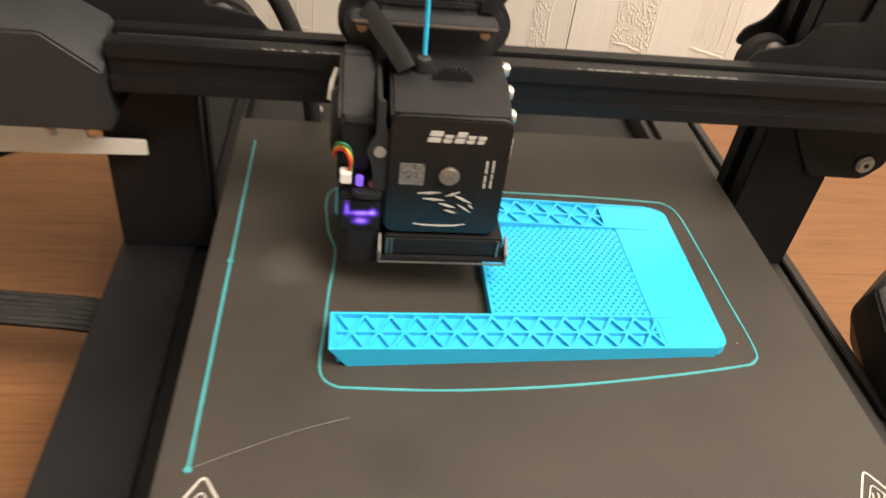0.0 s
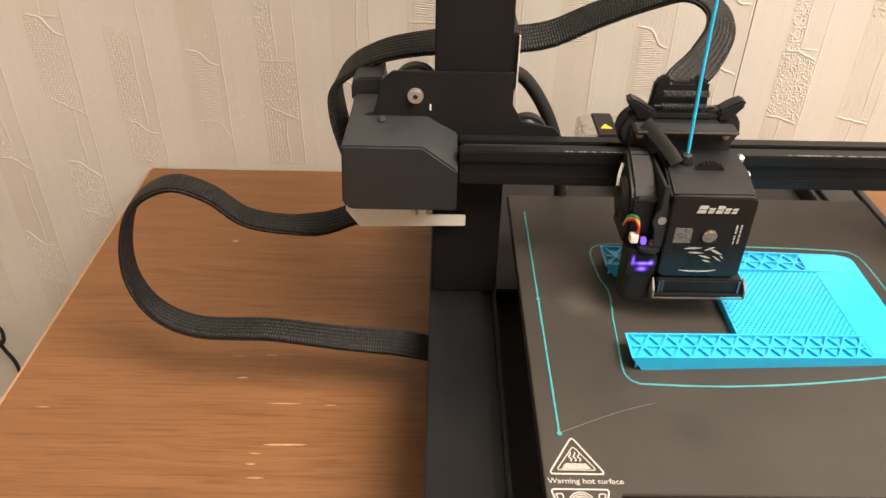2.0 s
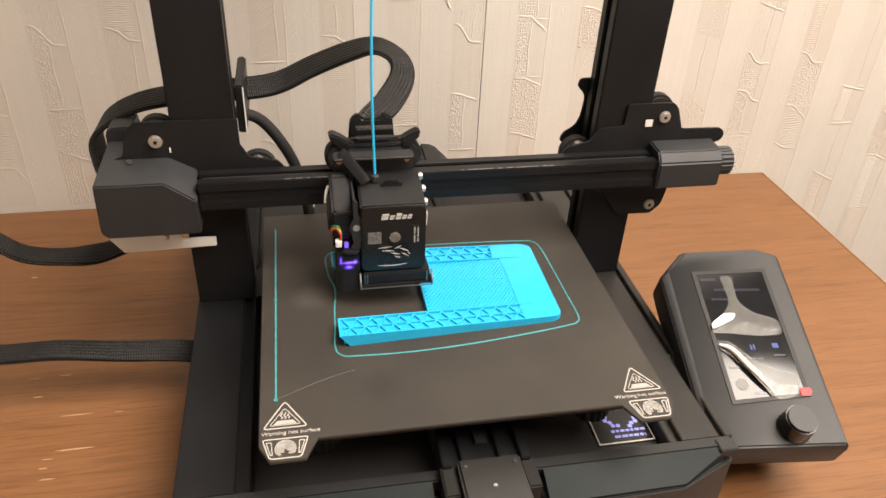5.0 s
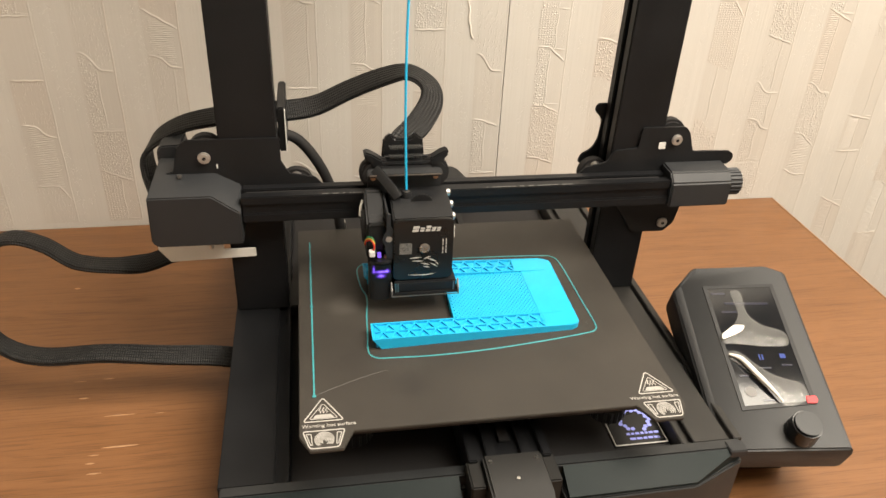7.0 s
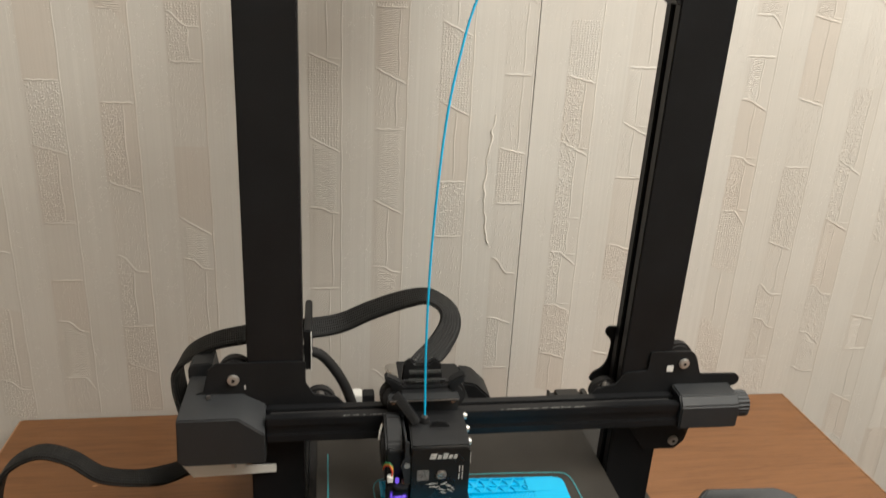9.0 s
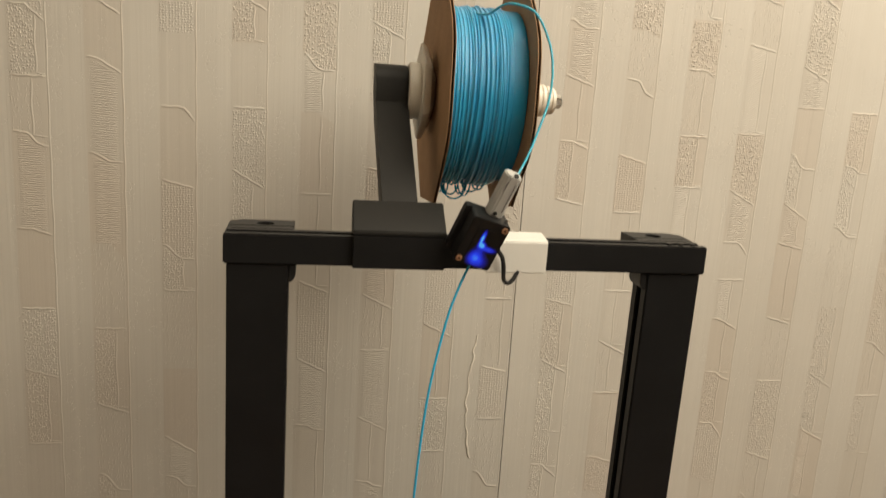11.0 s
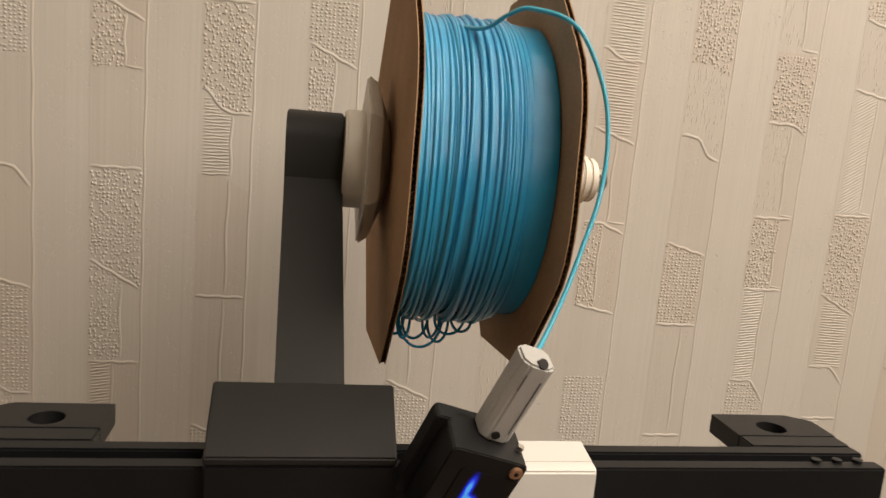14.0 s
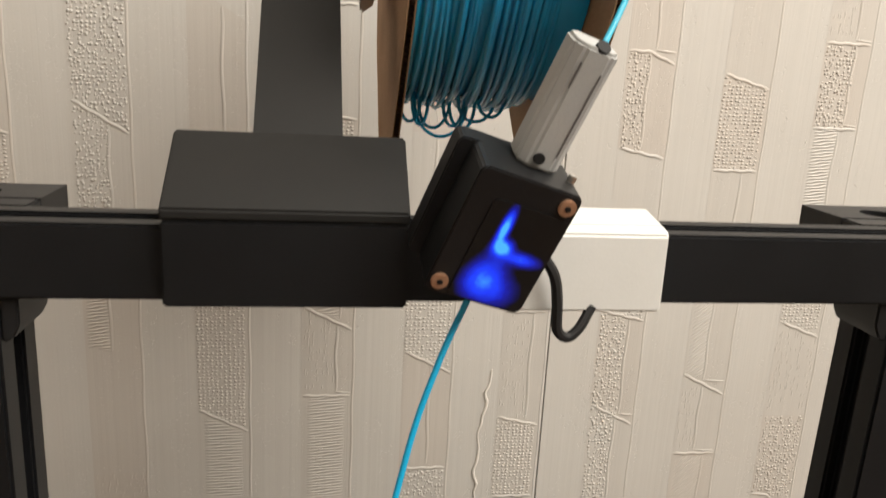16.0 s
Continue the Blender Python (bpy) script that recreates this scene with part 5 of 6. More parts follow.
# shell: face plate polygon, then walls that spread and drop to the foot
face = [(-0.0700, 0.1540), (-0.0130, 0.1570), (0.0010, 0.1510), (0.0005, 0.0010), (-0.0852, 0.0), (-0.0850, 0.1385)]
side = [(-0.0712, 0.1570), (-0.0120, 0.1600), (0.0040, 0.1525), (0.0035, -0.0005), (-0.0895, -0.0010), (-0.0918, 0.1345)]
low = [(-0.0690, 0.1460), (-0.0130, 0.1490), (0.0000, 0.1430), (-0.0100, 0.0060), (-0.0820, 0.0050), (-0.0860, 0.1270)]
rings = []
for pts, h in ((face, 0.0), (side, -0.0040), (side, -0.0250), (low, -0.0390)):
    rings.append([bm.verts.new(DM @ Vector((x, y, h))) for x, y in pts])
bm.faces.new(rings[0])
bm.faces.new(rings[-1][::-1])
for a, b in zip(rings, rings[1:]):
    for i in range(6):
        bm.faces.new((a[i], a[(i + 1) % 6], b[(i + 1) % 6], b[i]))
bmesh.ops.recalc_face_normals(bm, faces=bm.faces)
tidy(bm, list(bm.verts), 0.0012)
part("housing", bm, DISPLAY_GREY, show)
# added foot under the shell, black to pass for the shadow there
bm = BM()
a = [DM @ Vector(p) for p in ((-0.078, 0.024, -0.037), (-0.016, 0.024, -0.037), (-0.014, 0.130, -0.037), (-0.078, 0.125, -0.037))]
top = [bm.verts.new(v) for v in a]
bot = [bm.verts.new((v.x, v.y + (0.004 if i < 2 else -0.02), 0.0)) for i, v in enumerate(a)]
bm.faces.new(top), bm.faces.new(bot)
for i in range(4):
    bm.faces.new((top[i], top[(i + 1) % 4], bot[(i + 1) % 4], bot[i]))
bmesh.ops.recalc_face_normals(bm, faces=bm.faces)
part("foot", bm, BLACK, show)
bm = BM()
box(bm, -0.0950, -0.0880, 0.066, 0.080, -0.026, -0.016, 0.002, m=DM)
part("hinge", bm, BLACK, show)
GL = [(-0.0684, 0.1340), (-0.0150, 0.1368), (-0.0150, 0.0350), (-0.0668, 0.0300)]
# black frame, widened at top and right to draw the recess's shadow
bm = BM()
outline(bm, [(p[0] + dx, p[1] + dy) for p, dx, dy in zip(GL, (-0.0008, 0.0026, 0.0026, -0.0008), (0.0022, 0.0022, -0.0006, -0.0006))], 0.0030, 0.0, 0.0007)
bm.transform(DM)
part("shaded_frame", bm, BLACK, show)
bm = BM()
prism(bm, GL, "z", 0.0001, 0.0004, 0, m=DM)
screen = part("screen_glass", bm, GLASS_BLACK, show, "dark screen under a wrinkled clear film")
bm = BM()
box(bm, -0.0430, -0.0420, 0.0700, 0.0745, 0.0005, 0.0006, 0, m=DM)
box(bm, -0.0408, -0.0398, 0.0700, 0.0745, 0.0005, 0.0006, 0, m=DM)
part("pause_icon", bm, ICON, screen)
part("stop_icon", box(BM(), -0.0270, -0.0228, 0.0715, 0.0752, 0.0005, 0.0006, 0, m=DM), ICON, screen)
for x0, x1, y0, y1 in ((-0.064, -0.053, 0.128, 0.1300), (-0.056, -0.022, 0.1190, 0.1210), (-0.060, -0.048, 0.111, 0.1130), (-0.045, -0.036, 0.0625, 0.0640), (-0.028, -0.020, 0.0650, 0.0665), (-0.062, -0.055, 0.0560, 0.0575), (-0.050, -0.042, 0.0365, 0.038)):
    part("text_bar", box(BM(), x0, x1, y0, y1, 0.0005, 0.0006, 0, m=DM), ICON_DIM, screen)
part("round_icon", cyl(BM(), (-0.0570, 0.0440, 0.0005), (-0.0570, 0.0440, 0.0007), 0.0042, seg=24, m=DM), DIM_INK, screen)


def blister(pts, lift):
    """A raised, wrinkled patch of loose film in the shape of a lamp reflection; pts is its outline in the screen's
    plane.
    """
    bm = BM()
    ring = rounded(pts, 0.006, 5)
    cx, cy = sum(p[0] for p in ring) / len(ring), sum(p[1] for p in ring) / len(ring)
    edges = [bm.edges.new((a, b)) for a, b in (lambda vs: zip(vs, vs[1:] + vs[:1]))([bm.verts.new((x, y, 0.0009)) for x, y in ring])]
    bmesh.ops.triangle_fill(bm, use_beauty=True, edges=edges)
    bmesh.ops.subdivide_edges(bm, edges=bm.edges[:], cuts=3, use_grid_fill=True)
    rim = {v for v in bm.verts if v.is_boundary}
    for v in bm.verts:
        if v not in rim:
            d = min((v.co - r.co).length for r in rim)
            v.co.z += lift * (1 - math.exp(-d / 0.003)) + 0.0004 * math.sin(v.co.x * 700 + v.co.y * 500)
    inner = [v for v in bm.verts if v not in rim]
    for k in range(6):
        bmesh.ops.smooth_vert(bm, verts=inner, factor=0.5, use_axis_z=True, use_axis_x=True, use_axis_y=True)
    bm.transform(DM)
    return bm


part("film_reflection", blister([(-0.0496, 0.1325), (-0.0400, 0.1325), (-0.0415, 0.1100), (-0.0330, 0.1000), (-0.0160, 0.0950), (-0.0160, 0.0815), (-0.0370, 0.0810), (-0.0560, 0.0835), (-0.0672, 0.0835), (-0.0675, 0.0905), (-0.0530, 0.1010), (-0.0475, 0.1100)], 0.0022), FILM, screen, "loose patch of clear film, milky for the lamp's reflection")
part("film_reflection", blister([(-0.0660, 0.0770), (-0.0570, 0.0775), (-0.0420, 0.0610), (-0.0305, 0.0545), (-0.0165, 0.0510), (-0.0165, 0.0375), (-0.0280, 0.0330), (-0.0370, 0.0320), (-0.0440, 0.0440), (-0.0530, 0.0570), (-0.0590, 0.0660), (-0.0660, 0.0710)], 0.0020), FILM, screen, "loose patch of clear film, milky for the lamp's reflection")
# cream strips drawn as the reflection's brightest streaks
bm = BM()
tube(bm, [DM @ Vector(p) for p in ((-0.0655, 0.0735, 0.0026), (-0.058, 0.0690, 0.0034), (-0.050, 0.0560, 0.0036), (-0.043, 0.0445, 0.0036), (-0.0375, 0.0350, 0.0026))], lambda f: 0.0007 + 0.0013 * math.sin(math.pi * min(1, f * 1.1)) ** 0.7, 8)
part("film_glint", bm, CREAM, screen, "cream strip for a lamp glint on the clear film")
bm = BM()
prism(bm, rounded([(-0.0675, 0.0855), (-0.0665, 0.0905), (-0.0555, 0.0985), (-0.0470, 0.0985), (-0.0500, 0.0935), (-0.0600, 0.0885)], 0.002), "z", 0.0028, 0.0034, 0.0002, m=DM)
part("film_glint", bm, CREAM, screen, "cream strip for a lamp glint on the clear film")
bm = BM()
prism(bm, [(-0.0195, 0.0345), (-0.0190, 0.0400), (-0.0120, 0.0405), (-0.0110, 0.0370), (-0.0130, 0.0345)], "z", 0.0010, 0.0016, 0.0002, m=DM)
part("pull_tab", bm, RED, screen, "red pull tab of the film")
bm = BM()
cyl(bm, (-0.0320, 0.0125, 0.0), (-0.0320, 0.0125, 0.0145), 0.0112, 0.0100, seg=40, bev=0.0012, m=DM)
kn = part("control_knob", bm, GLOSS, show, "round black control knob")
part("knob_ring", cyl(BM(), (-0.0320, 0.0125, 0.0146), (-0.0320, 0.0125, 0.0152), 0.0092, seg=40, bev=0.0003, m=DM), CHARCOAL, kn)

# ---- spool holder ----
holder = thing("spool_holder", (-0.054, 0.01, 0.49), "dark grey printed spool holder clamped on the top bar", "spool holder")
bm = BM()
prism(bm, [(-0.0040, 0.5122), (-0.0040, 0.5150), (0.0185, 0.5320), (0.0205, 0.5320), (0.0215, 0.5300), (0.0215, 0.5105), (0.0, 0.5105), (-0.0002, 0.5122)], "x", -0.0850, -0.0225, 0.0006)
part("clamp_foot", bm, PRINTED_GREY, holder)
# the foot's upright front, its shade put in as a blacker piece
bm = BM()
prism(bm, [(-0.0040, 0.4895), (-0.0040, 0.5120), (-0.0005, 0.5120), (-0.0005, 0.4895)], "x", -0.0848, -0.0227, 0.0006)
part("shaded_foot_front", bm, ANODISED, holder)


def arm():
    bm = BM()
    rows = []
    n = 10
    for i in range(n + 1):
        f = 0.86 * i / n
        # leaning back, narrowing slightly, with a rounded end
        yf, zf = 0.0180 + 0.0920 * f, 0.5280 + 0.0810 * f
        half = 0.0123 + 0.0003 * f
        rows.append((yf, zf, half))
    # upright end face with a rounded top
    rows.append((0.0985, 0.6150, 0.0125))
    rows.append((0.1010, 0.6215, 0.0125))
    rows.append((0.1070, 0.6250, 0.0125))
    rows.append((0.1300, 0.6265, 0.0125))
    rings = []
    for yf, zf, half in rows:
        nrm = Vector((0, 0.66, -0.75)) if zf < 0.600 else Vector((0, 0.3, -0.95))
        th = 0.020
        cx = -0.0521 - 0.0024 * min(1.0, (zf - 0.528) / 0.081)
        a, b = Vector((0, yf, zf)), Vector((0, yf, zf)) + nrm * th
        if zf > 0.600:
            b = Vector((0, 0.1180 + 0.0100 * min(1.0, (zf - 0.615) / 0.0115), 0.5950 + (zf - 0.6150)))
        rings.append([bm.verts.new((cx + dx, p.y, p.z)) for p, dx in ((a, -half), (a, half), (b, half), (b, -half))])
    for p, q in zip(rings, rings[1:]):
        for k in range(4):
            bm.faces.new((p[k], p[(k + 1) % 4], q[(k + 1) % 4], q[k]))
    bm.faces.new(rings[0][::-1]), bm.faces.new(rings[-1])
    return bm


part("arm", arm(), PRINTED_GREY, holder)

# ---- spool ----
SC = Vector((0.0094, 0.1063, 0.6061))
SM = Matrix.Translation(SC) @ Matrix.Rotation(radians(0.7), 4, "Y") @ Matrix.Rotation(radians(-4.3), 4, "X")
HL, HR, RF = -0.0301, 0.0299, 0.0915
part("axle", cyl(BM(), (-0.0495, 0, 0), (0.0705, 0, 0), 0.0042, seg=20, bev=0.0008, m=SM), STEEL, holder)
part("axle_collar", cyl(BM(), (-0.0512, 0, 0), (-0.0415, 0, 0), 0.0218, seg=40, bev=0.001, m=SM), CREAM, holder)
bm = BM()
cyl(bm, (-0.0425, 0, 0), (-0.0365, 0, 0), 0.0385, 0.0340, seg=6, bev=0.0012, m=SM)
cyl(bm, (-0.0367, 0, 0), (-0.0315, 0, 0), 0.0325, 0.0180, seg=6, bev=0.001, m=SM)
part("hub_cone", bm, CREAM, holder, "cream six-sided hub cone")
bm = BM()
for k in range(4):
    cyl(bm, (0.0510 + k * 0.0042, 0, 0), (0.0544 + k * 0.0042, 0, 0), 0.0140 - 0.0012 * k, seg=30, bev=0.0008, m=SM)
cyl(bm, (0.0322, 0, 0), (0.0672, 0, 0), 0.0095, seg=24, m=SM)
part("end_nut", bm, CREAM, holder, "cream ribbed end nut")
part("bolt_end", cyl(BM(), (0.0672, 0, 0), (0.0735, 0, 0), 0.0055, seg=6, bev=0.0006, m=SM), STEEL, holder)

spool = thing("filament_spool", tuple(SC), "brown cardboard spool wound with blue filament on the holder", "filament spool")


def octagon(r, turn=22.5, wob=0.0, seed=1):
    rnd = random.Random(seed)
    return [((r + rnd.uniform(-wob, wob)) * math.cos(radians(turn + 45 * k)), (r + rnd.uniform(-wob, wob)) * math.sin(radians(turn + 45 * k))) for k in range(8)]


def soft_octagon(r, seed):
    """Eight-sided card disc, its upper and lower corners sharp and its sides rounded off."""
    pts = octagon(r, 22.5, 0.0008, seed)
    out = []
    for i, p in enumerate(pts):
        if abs(p[1]) > r * 0.6:
            out.append(p)
        else:
            a, b = Vector(pts[i - 1]), Vector(pts[(i + 1) % 8])
            q = Vector(p)
            for f in (0.0, 0.25, 0.5, 0.75, 1.0):
                s, e = q.lerp(a, 0.30), q.lerp(b, 0.30)
                m1, m2 = s.lerp(q, f), q.lerp(e, f)
                v = m1.lerp(m2, f)
                out.append((v.x, v.y))
    return out


for x, sd in ((HL, 3), (HR, 7)):
    pts = soft_octagon(RF, sd)
    bm = BM()
    prism(bm, pts, "x", x - 0.0013, x - 0.0009, 0, m=SM)
    prism(bm, pts, "x", x + 0.0009, x + 0.0013, 0, m=SM)
    fl = part("flange", bm, CARD, spool)
    # corrugated core between the two liners
    bm = BM()
    core = [(p[0] * 0.993, p[1] * 0.993) for p in pts]
    n = 0
    for i in range(len(core)):
        a, b = Vector(core[i]), Vector(core[(i + 1) % len(core)])
        steps = max(2, int((b - a).length / 0.0011))
        for k in range(steps):
            p, q = a.lerp(b, k / steps), a.lerp(b, (k + 1) / steps)
            lo, hi = (-0.0009, 0.0009) if (n % 2) else (0.0009, -0.0009)
            p2, q2 = p * 0.95, q * 0.95
            vs = [bm.verts.new(SM @ Vector((x + h, v.x, v.y))) for v, h in ((p, lo), (q, hi), (q2, hi), (p2, lo))]
            bm.faces.new(vs)
            n += 1
    part("corrugated_core", bm, CORRUGATED, fl)
bm = BM()
cyl(bm, (HL + 0.0019, 0, 0), (HR - 0.0019, 0, 0), 0.0658, seg=64, m=SM)
part("core_tube", bm, STRAND, spool)
rnd = random.Random(11)
x = HL + 0.0030
while x < HR - 0.0024:
    f = (x - HL) / (HR - HL)
    base = 0.0660 - 0.0055 * max(0.0, f - 0.72) / 0.28 + rnd.uniform(-0.0010, 0.0010)
    sag = rnd.uniform(0.0005, 0.0045)
    drift, ph = rnd.uniform(-0.0046, 0.0046), rnd.uniform(0, 6.28)
    pts = []
    n = 72
    for k in range(n):
        a = 2 * math.pi * k / n
        low = max(0.0, -math.sin(a)) ** 4
        r = base + sag * low + 0.0003 * math.sin(3 * a + ph)
        xx = min(max(x + drift * math.sin(a * 0.5 + ph) ** 2, HL + 0.0028), HR - 0.0028)
        pts.append(SM @ Vector((xx, r * math.cos(a), r * math.sin(a))))
    bm = BM()
    tube(bm, pts, 0.00090, 7, 1, closed=True, raw=True)
    part("filament_turn", bm, STRAND, spool)
    x += rnd.uniform(0.00080, 0.00128)
for k, (fx, wd, dp, lean) in enumerate(((0.05, 0.008, 0.011, 0.2), (0.11, 0.006, 0.012, -0.3), (0.20, 0.012, 0.013, 0.5), (0.24, 0.020, 0.016, -0.2), (0.32, 0.008, 0.012, 0.3), (0.37, 0.010, 0.013, -0.4), (0.46, 0.014, 0.010, 0.2), (0.55, 0.010, 0.008, -0.3))):
    bm = BM()
    cx = HL + 0.004 + fx * (HR - HL)
    pts = []
    for j in range(11):
        a = math.pi * j / 10
        pts.append(SM @ Vector((cx - wd / 2 * math.cos(a), -0.012 + 0.006 * lean * math.sin(a), -0.0655 - dp * math.sin(a) ** 0.8)))
    tube(bm, pts, 0.00066, 7, 3)
    part("loose_loop", bm, STRAND, spool)

# ---- filament on its way to the print head ----
bm = BM()
tube(bm, [(-0.002, 0.092, 0.6700), (0.0035, 0.076, 0.6655), (0.0090, 0.062, 0.6645), (0.0150, 0.052, 0.6690), (0.0220, 0.045, 0.6710), (0.0370, 0.036, 0.6650), (0.0470, 0.030, 0.6450), (0.0495, 0.025, 0.6250), (0.0465, 0.019, 0.6050), (0.0395, 0.012, 0.5870), (0.0325, 0.005, 0.5720), (0.0230, -0.005, 0.5575), (0.0160, -0.0145, 0.5530)], 0.00088, 10, 10)
solo("filament_strand", bm, PALE_STRAND, "pale blue filament running from spool into the sensor", "filament")
bm = BM()
tube(bm, [(-0.0068, -0.0105, 0.4960), (-0.0148, -0.0130, 0.477), (-0.0225, -0.0165, 0.452), (-0.0325, -0.0230, 0.400), (-0.0390, -0.0300, 0.320), (-0.0408, -0.0360, 0.250), (C - 0.0090, -0.0400, 0.1930)], 0.00088, 10, 10)
solo("filament_strand", bm, CYAN, "bright blue filament running from sensor down to print head", "filament")

# ---- filament sensor ----
FM = Matrix.Translation((-0.0032, -0.0265, 0.5130)) @ Matrix.Rotation(radians(19.0), 4, "Y") @ Matrix.Rotation(radians(17.0), 4, "X") @ Matrix.Rotation(radians(6.0), 4, "Z")
sensor = thing("filament_sensor", (-0.0032, -0.016, 0.495), "small black filament sensor box with a glowing blue window", "sensor")
bm = BM()
prism(bm, rounded([(-0.0130, -0.0175), (0.0130, -0.0175), (0.0130, 0.0175), (-0.0130, 0.0175)], 0.0022, 4), "y", 0.0, 0.0175, 0.0008, m=FM)
sb = part("sensor_box", bm, BLACK, sensor)
bm = BM()
prism(bm, rounded([(-0.0165, -0.0160), (0.0110, -0.0160), (0.0110, 0.0175), (-0.0165, 0.0175)], 0.0022, 4), "y", 0.0130, 0.0200, 0.0008, m=FM)
part("back_shell", bm, BLACK, sensor)
for sx, sz in ((0.0100, 0.0140), (-0.0100, -0.0140)):
    s = part("screw", cyl(BM(), (sx, -0.0008, sz), (sx, 0.0004, sz), 0.0022, seg=24, bev=0.0003, m=FM), BRASS, sb)
    part("hex_socket", cyl(BM(), (sx, -0.0010, sz), (sx, -0.0007, sz), 0.0008, seg=6, m=FM), BLACK, s)
WINDOW = window_glow("blue_led_window", FM, [(-0.0014, 0.0042, 0.0011, 0.0042, 1.2), (0.0004, -0.0006, 0.0020, 0.0019, 1.2), (0.0060, -0.0022, 0.0040, 0.0016, 0.55), (0.0002, -0.0085, 0.0036, 0.0056, 0.46), (0.0030, -0.0125, 0.0052, 0.0042, 0.38), (-0.0030, -0.0110, 0.0028, 0.0040, 0.24)],
                     [(0.04, (0.0, 0.0, 0.0)), (0.22, (0.004, 0.008, 0.30)), (0.55, (0.012, 0.05, 1.0)), (1.0, (0.07, 0.42, 1.0))], 2.4)
bm = BM()
prism(bm, rounded([(-0.0070, -0.0165), (0.0120, -0.0165), (0.0120, 0.0110), (-0.0070, 0.0110)], 0.0015, 3), "y", -0.0004, -0.0001, 0, m=FM)
part("window", bm, WINDOW, sb, "dark window glowing bright blue")
# guide tube on top
bm = BM()
prism(bm, [(-0.0010, 0.0070), (0.0055, 0.0070), (0.0080, 0.0095), (0.0080, 0.0160), (0.0055, 0.0185), (-0.0010, 0.0185), (-0.0035, 0.0160), (-0.0035, 0.0095)], "z", 0.0176, 0.0480, 0.0008, m=FM)
guide = part("guide_tube", bm, LIGHT_GREY, sensor, "light grey guide tube")
part("guide_mouth", cyl(BM(), (0.0030, 0.0105, 0.0455), (0.0030, 0.0085, 0.0487), 0.0017, seg=20, m=FM), RUBBER, guide)
part("guide_slot", box(BM(), 0.0046, 0.0049, 0.0067, 0.0072, 0.0220, 0.0430, 0, m=FM), DIM_INK, guide)
part("guide_slot", box(BM(), -0.0008, -0.0006, 0.0067, 0.0072, 0.0380, 0.0440, 0, m=FM), DIM_INK, guide)
part("guide_hole", cyl(BM(), (0.0010, 0.0064, 0.0205), (0.0010, 0.0074, 0.0205), 0.0014, seg=16, m=FM), RUBBER, guide)
part("screw", cyl(BM(), (0.0105, 0.006, 0.0180), (0.0105, 0.006, 0.0198), 0.0011, seg=12, m=FM), STEEL, sensor)
bm = BM()
tube(bm, [(0.0120, -0.0090, 0.5060), (0.0155, -0.0095, 0.5005), (0.0172, -0.0085, 0.4930), (0.0182, -0.0075, 0.4850), (0.0215, -0.0068, 0.4825), (0.0250, -0.0060, 0.4850), (0.0285, -0.0040, 0.4905)], 0.0015, 8)
solo("sensor_wire", bm, RUBBER, "short black wire looping from sensor to white box", "cable")
clip_thing = thing("clip_box", (0.028, 0.005, 0.5105), "white plastic sensor clip box on the top bar", "bracket")
bm = BM()
prism(bm, [(-0.0050, 0.4892), (-0.0050, 0.5108), (-0.0036, 0.5122), (-0.0005, 0.5128), (-0.0005, 0.4892)], "x", 0.0060, 0.0482, 0.0006)
part("front_panel", bm, WHITE, clip_thing)
bm = BM()
prism(bm, [(-0.0005, 0.5105), (-0.0005, 0.5127), (0.0120, 0.5150), (0.0120, 0.5105)], "x", 0.0062, 0.0480, 0.0003)
part("top_panel", bm, WHITE, clip_thing)

# ---- pressed relief of the wallpaper ----
RIM0, REPEAT, BAND = -0.0265, 0.0666, 0.0335


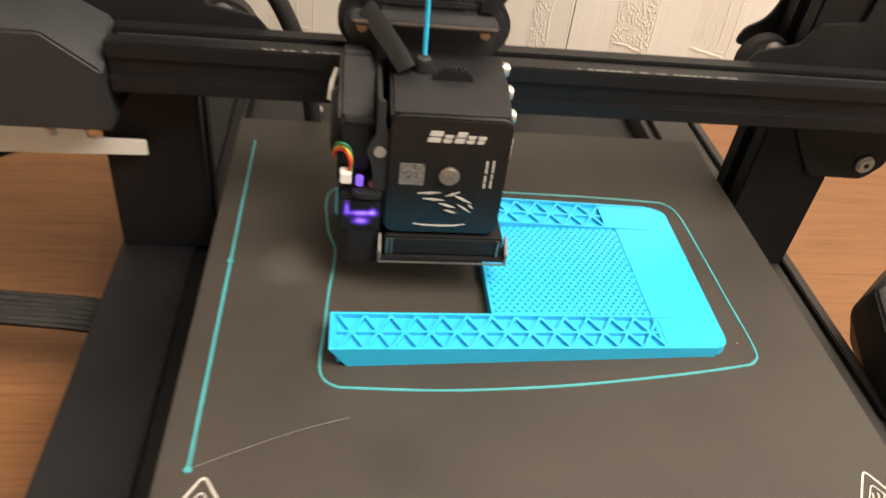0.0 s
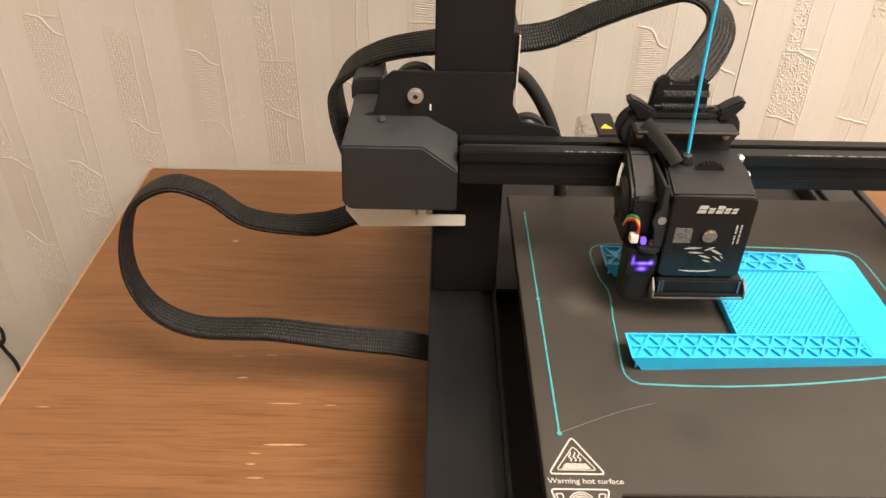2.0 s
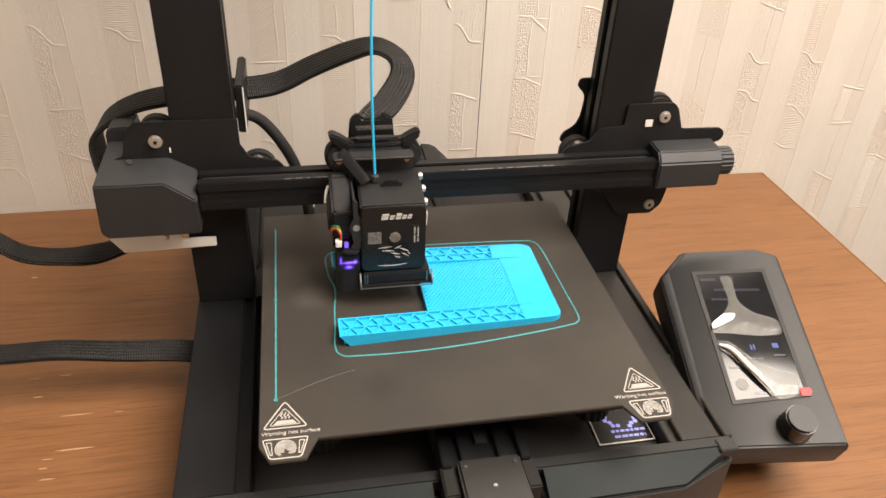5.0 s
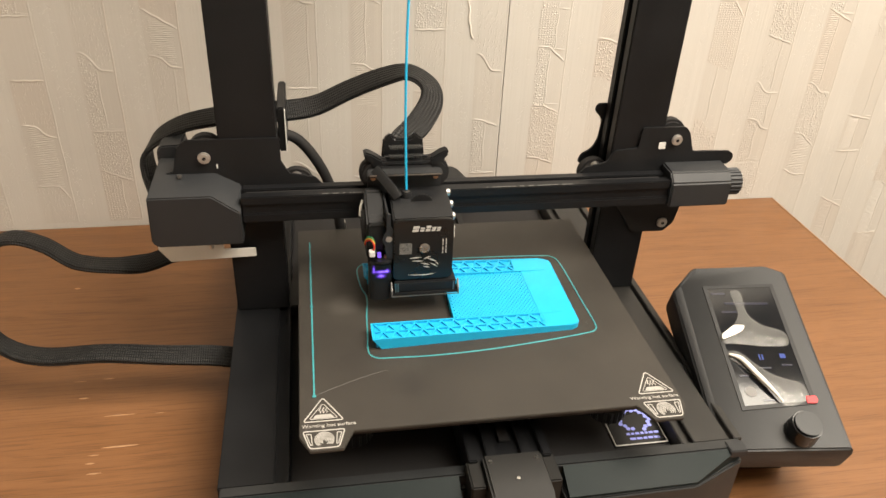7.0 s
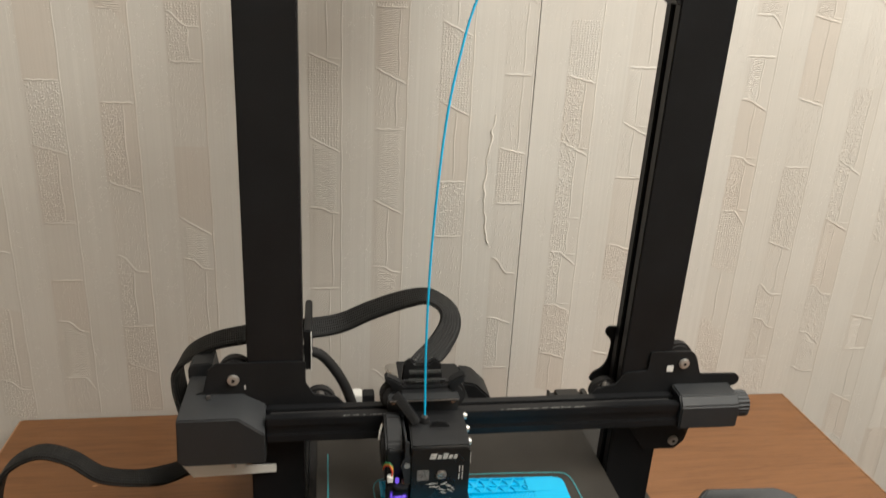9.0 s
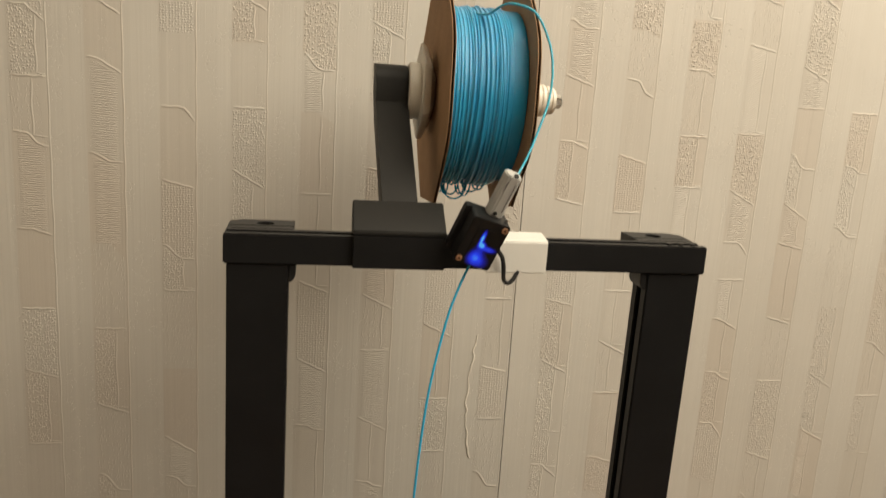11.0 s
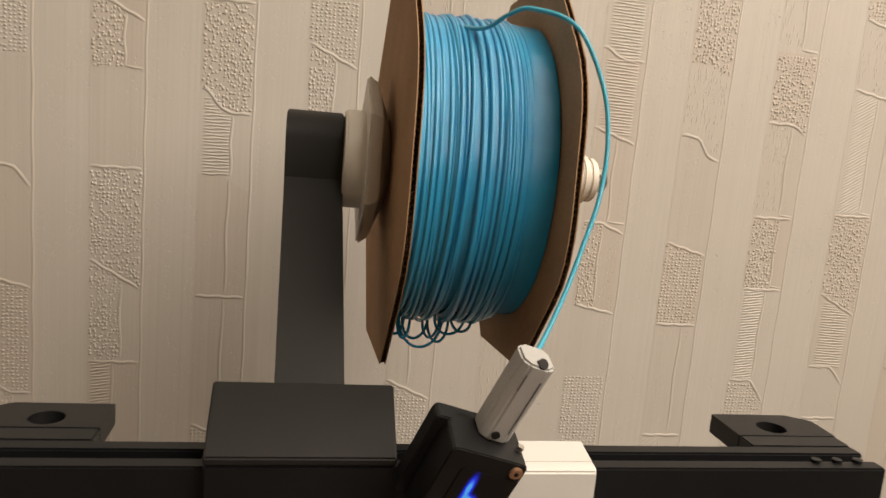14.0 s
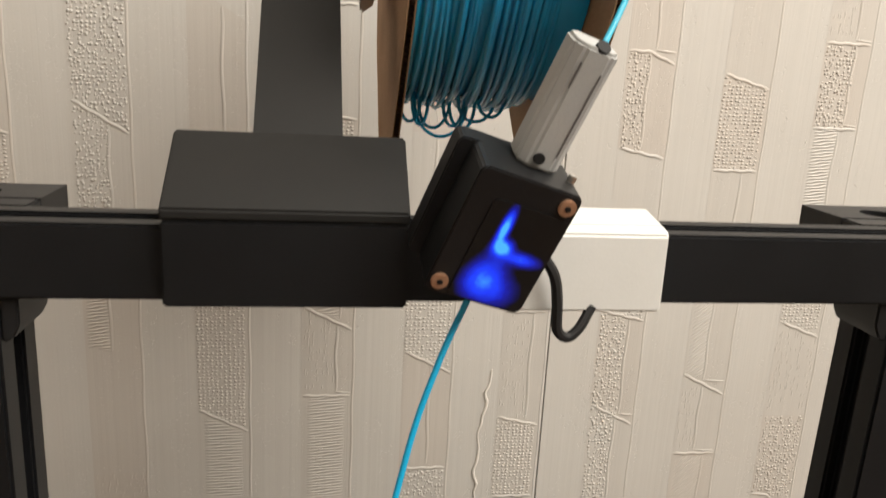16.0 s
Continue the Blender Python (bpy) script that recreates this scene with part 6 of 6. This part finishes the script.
class Relief:
    """Low raised shapes on the wall, gathered as points and faces."""

    def __init__(self):
        self.v, self.f = [], []

    def bump(self, x, z, rx, rz, high, sides=6):
        k = len(self.v)
        for ring, h in ((1.0, 0.0), (0.70, 0.82)):
            for i in range(sides):
                a = 2 * math.pi * i / sides
                self.v.append((x + ring * rx * math.cos(a), WALL_Y - h * high, z + ring * rz * math.sin(a)))
        self.v.append((x, WALL_Y - high, z))
        for i in range(sides):
            j = (i + 1) % sides
            self.f.append((k + i, k + j, k + sides + j, k + sides + i))
            self.f.append((k + sides + i, k + sides + j, k + 2 * sides))

    def ridge(self, pts, half, high):
        k = len(self.v)
        n = len(pts)
        for i, (x, z) in enumerate(pts):
            a, b = pts[max(i - 1, 0)], pts[min(i + 1, n - 1)]
            d = math.hypot(b[0] - a[0], b[1] - a[1]) or 1.0
            nx, nz = -(b[1] - a[1]) / d, (b[0] - a[0]) / d
            e = 0.25 if i in (0, n - 1) else 1.0
            for side, h in ((-1.0, 0.0), (-0.45, 0.85), (0.45, 0.85), (1.0, 0.0)):
                self.v.append((x + nx * half * side, WALL_Y - h * high * e, z + nz * half * side))
        for i in range(n - 1):
            for c in range(3):
                q = k + 4 * i + c
                self.f.append((q, q + 1, q + 5, q + 4))

    def plate(self, low, high, x0, x1, h):
        k = len(self.v)
        n = 8
        for i in range(n + 1):
            x = x0 + (x1 - x0) * i / n
            a, b = low(x), high(x)
            self.v += [(x, WALL_Y, a), (x, WALL_Y - h, a), (x, WALL_Y - h, b), (x, WALL_Y, b)]
        for i in range(n):
            for c in range(3):
                q = k + 4 * i + c
                self.f.append((q, q + 1, q + 5, q + 4))

    def put(self, name, label=""):
        me = bpy.data.meshes.new(name)
        me.from_pydata(self.v, [], self.f)
        me.materials.append(PRESSED)
        me.shade_smooth()
        me.set_sharp_from_angle(angle=radians(62))
        ob = new(name, me)
        ob.parent = wall
        if label:
            tagged(ob, label)


def edge_curve(rnd, x0, x1, z):
    """The upper edge of a pressed piece: level, slanting, or bent like a torn card."""
    style, drop, knee = rnd.random(), rnd.uniform(0.006, 0.020), rnd.uniform(0.25, 0.7)
    if style < 0.35:
        return lambda x: z
    if style < 0.62:
        return lambda x: z - drop * (x - x0) / (x1 - x0)
    if style < 0.80:
        return lambda x: z - drop * max(0.0, (x - x0) / (x1 - x0) - knee) / (1 - knee)
    return lambda x: z - drop * (0.5 + 0.5 * math.tanh(6 * ((x - x0) / (x1 - x0) - knee)))


def pressed_piece(rnd, x0, x1, low, top, kind):
    r = Relief()
    r.plate(low, top, x0, x1, 0.00012)
    zl, zh = min(low(x0), low(x1)), max(top(x0), top(x1))

    def inside(x, z, m=0.0012):
        return x0 + m < x < x1 - m and low(x) + m < z < top(x) - m

    split = rnd.uniform(0.45, 0.75) if rnd.random() < 0.45 else None
    xs = x0 + (x1 - x0) * split if split else x1
    if kind == "pebbles":
        z = zl
        while z < zh:
            x = x0
            while x < xs:
                px, pz = x + rnd.uniform(-0.0008, 0.0008), z + rnd.uniform(-0.0008, 0.0008)
                if inside(px, pz) and rnd.random() < 0.86:
                    r.bump(px, pz, rnd.uniform(0.0007, 0.0013), rnd.uniform(0.0007, 0.0016), rnd.uniform(0.0003, 0.0008))
                x += 0.0024
            z += 0.0025
    elif kind == "woven":
        z = zl
        while z < zh:
            x = x0 + 0.0016
            while x < xs:
                if inside(x, z) and rnd.random() < 0.93:
                    r.bump(x + rnd.uniform(-0.0005, 0.0005), z + rnd.uniform(-0.0004, 0.0004), 0.0012, 0.0009, rnd.uniform(0.0003, 0.0007))
                x += 0.0028
            z += 0.0024
    elif kind == "ribs":
        z, tilt = zl - 0.01, rnd.uniform(-0.16, 0.16) if rnd.random() < 0.7 else rnd.uniform(0.6, 1.1)
        while z < zh + 0.035:
            pts = []
            for i in range(9):
                x = x0 + (xs - x0) * i / 8
                zz = z + tilt * (x - x0) + 0.0003 * math.sin(i * 1.3 + z * 900)
                if inside(x, zz, 0.0006):
                    pts.append((x, zz))
            if len(pts) > 1:
                r.ridge(pts, 0.00080, 0.00058)
            z += 0.0021 * (1 + tilt * tilt) ** 0.5
    elif kind == "strokes":
        z = zl
        while z < zh:
            x = x0 + 0.002
            while x < xs:
                px = x + rnd.uniform(-0.001, 0.001)
                if inside(px, z) and rnd.random() < 0.5:
                    ln = rnd.uniform(0.002, 0.006)
                    r.ridge([(px, z), (px + rnd.uniform(-0.0006, 0.0006), z + ln * 0.5), (px, z + ln)], 0.0006, 0.00055)
                x += 0.0026
            z += 0.005
    # the raised line along the upper edge, and a line that parts the piece
    if rnd.random() < 0.8:
        r.ridge([(x0 + 0.001 + (x1 - x0 - 0.002) * i / 10, top(x0 + (x1 - x0) * i / 10) + 0.0004 * math.sin(i * 1.7)) for i in range(11)], 0.0013, 0.00070)
    if split:
        a, b = low(xs) + 0.003, top(xs) - 0.001
        if b - a > 0.012:
            r.ridge([(xs + 0.0006 * math.sin(i * 1.1), a + (b - a) * i / 8) for i in range(9)], 0.0012, 0.00062)
            if rnd.random() < 0.5:
                r.ridge([(xs, a), (xs + (x1 - xs) * 0.5, a - 0.0008), (x1 - 0.001, a - 0.0012)], 0.0010, 0.0007)
    r.put("embossed_piece")


rnd = random.Random(23)
for k in range(-10, 11):
    x1 = RIM0 + REPEAT * k
    foot = -0.20 if x1 < TX0 or x1 - BAND > TX1 else 0.006
    x0 = x1 - BAND
    x1 = min(x1, SEAM - 0.0018) if k == 2 else x1
    # the raised rim down the band's edge
    r = Relief()
    r.ridge([(x1 + 0.0003 * math.sin(i * 0.9), foot + (0.955 - foot) * i / 120) for i in range(121)], 0.0009, 0.00042)
    r.put("embossed_rim")
    z = (0.955 if -7 < k < 8 else 0.62) - rnd.uniform(0, 0.03)
    top = edge_curve(rnd, x0, x1, z)
    while z > foot + 0.04:
        step = rnd.uniform(0.042, 0.096)
        z -= step
        low = edge_curve(rnd, x0, x1, max(z, foot))
        kind = rnd.choices(("pebbles", "woven", "ribs", "strokes", "smooth"), (0.32, 0.13, 0.22, 0.16, 0.17))[0]
        pressed_piece(rnd, x0, x1 - 0.0006, low, top, kind)
        top = low
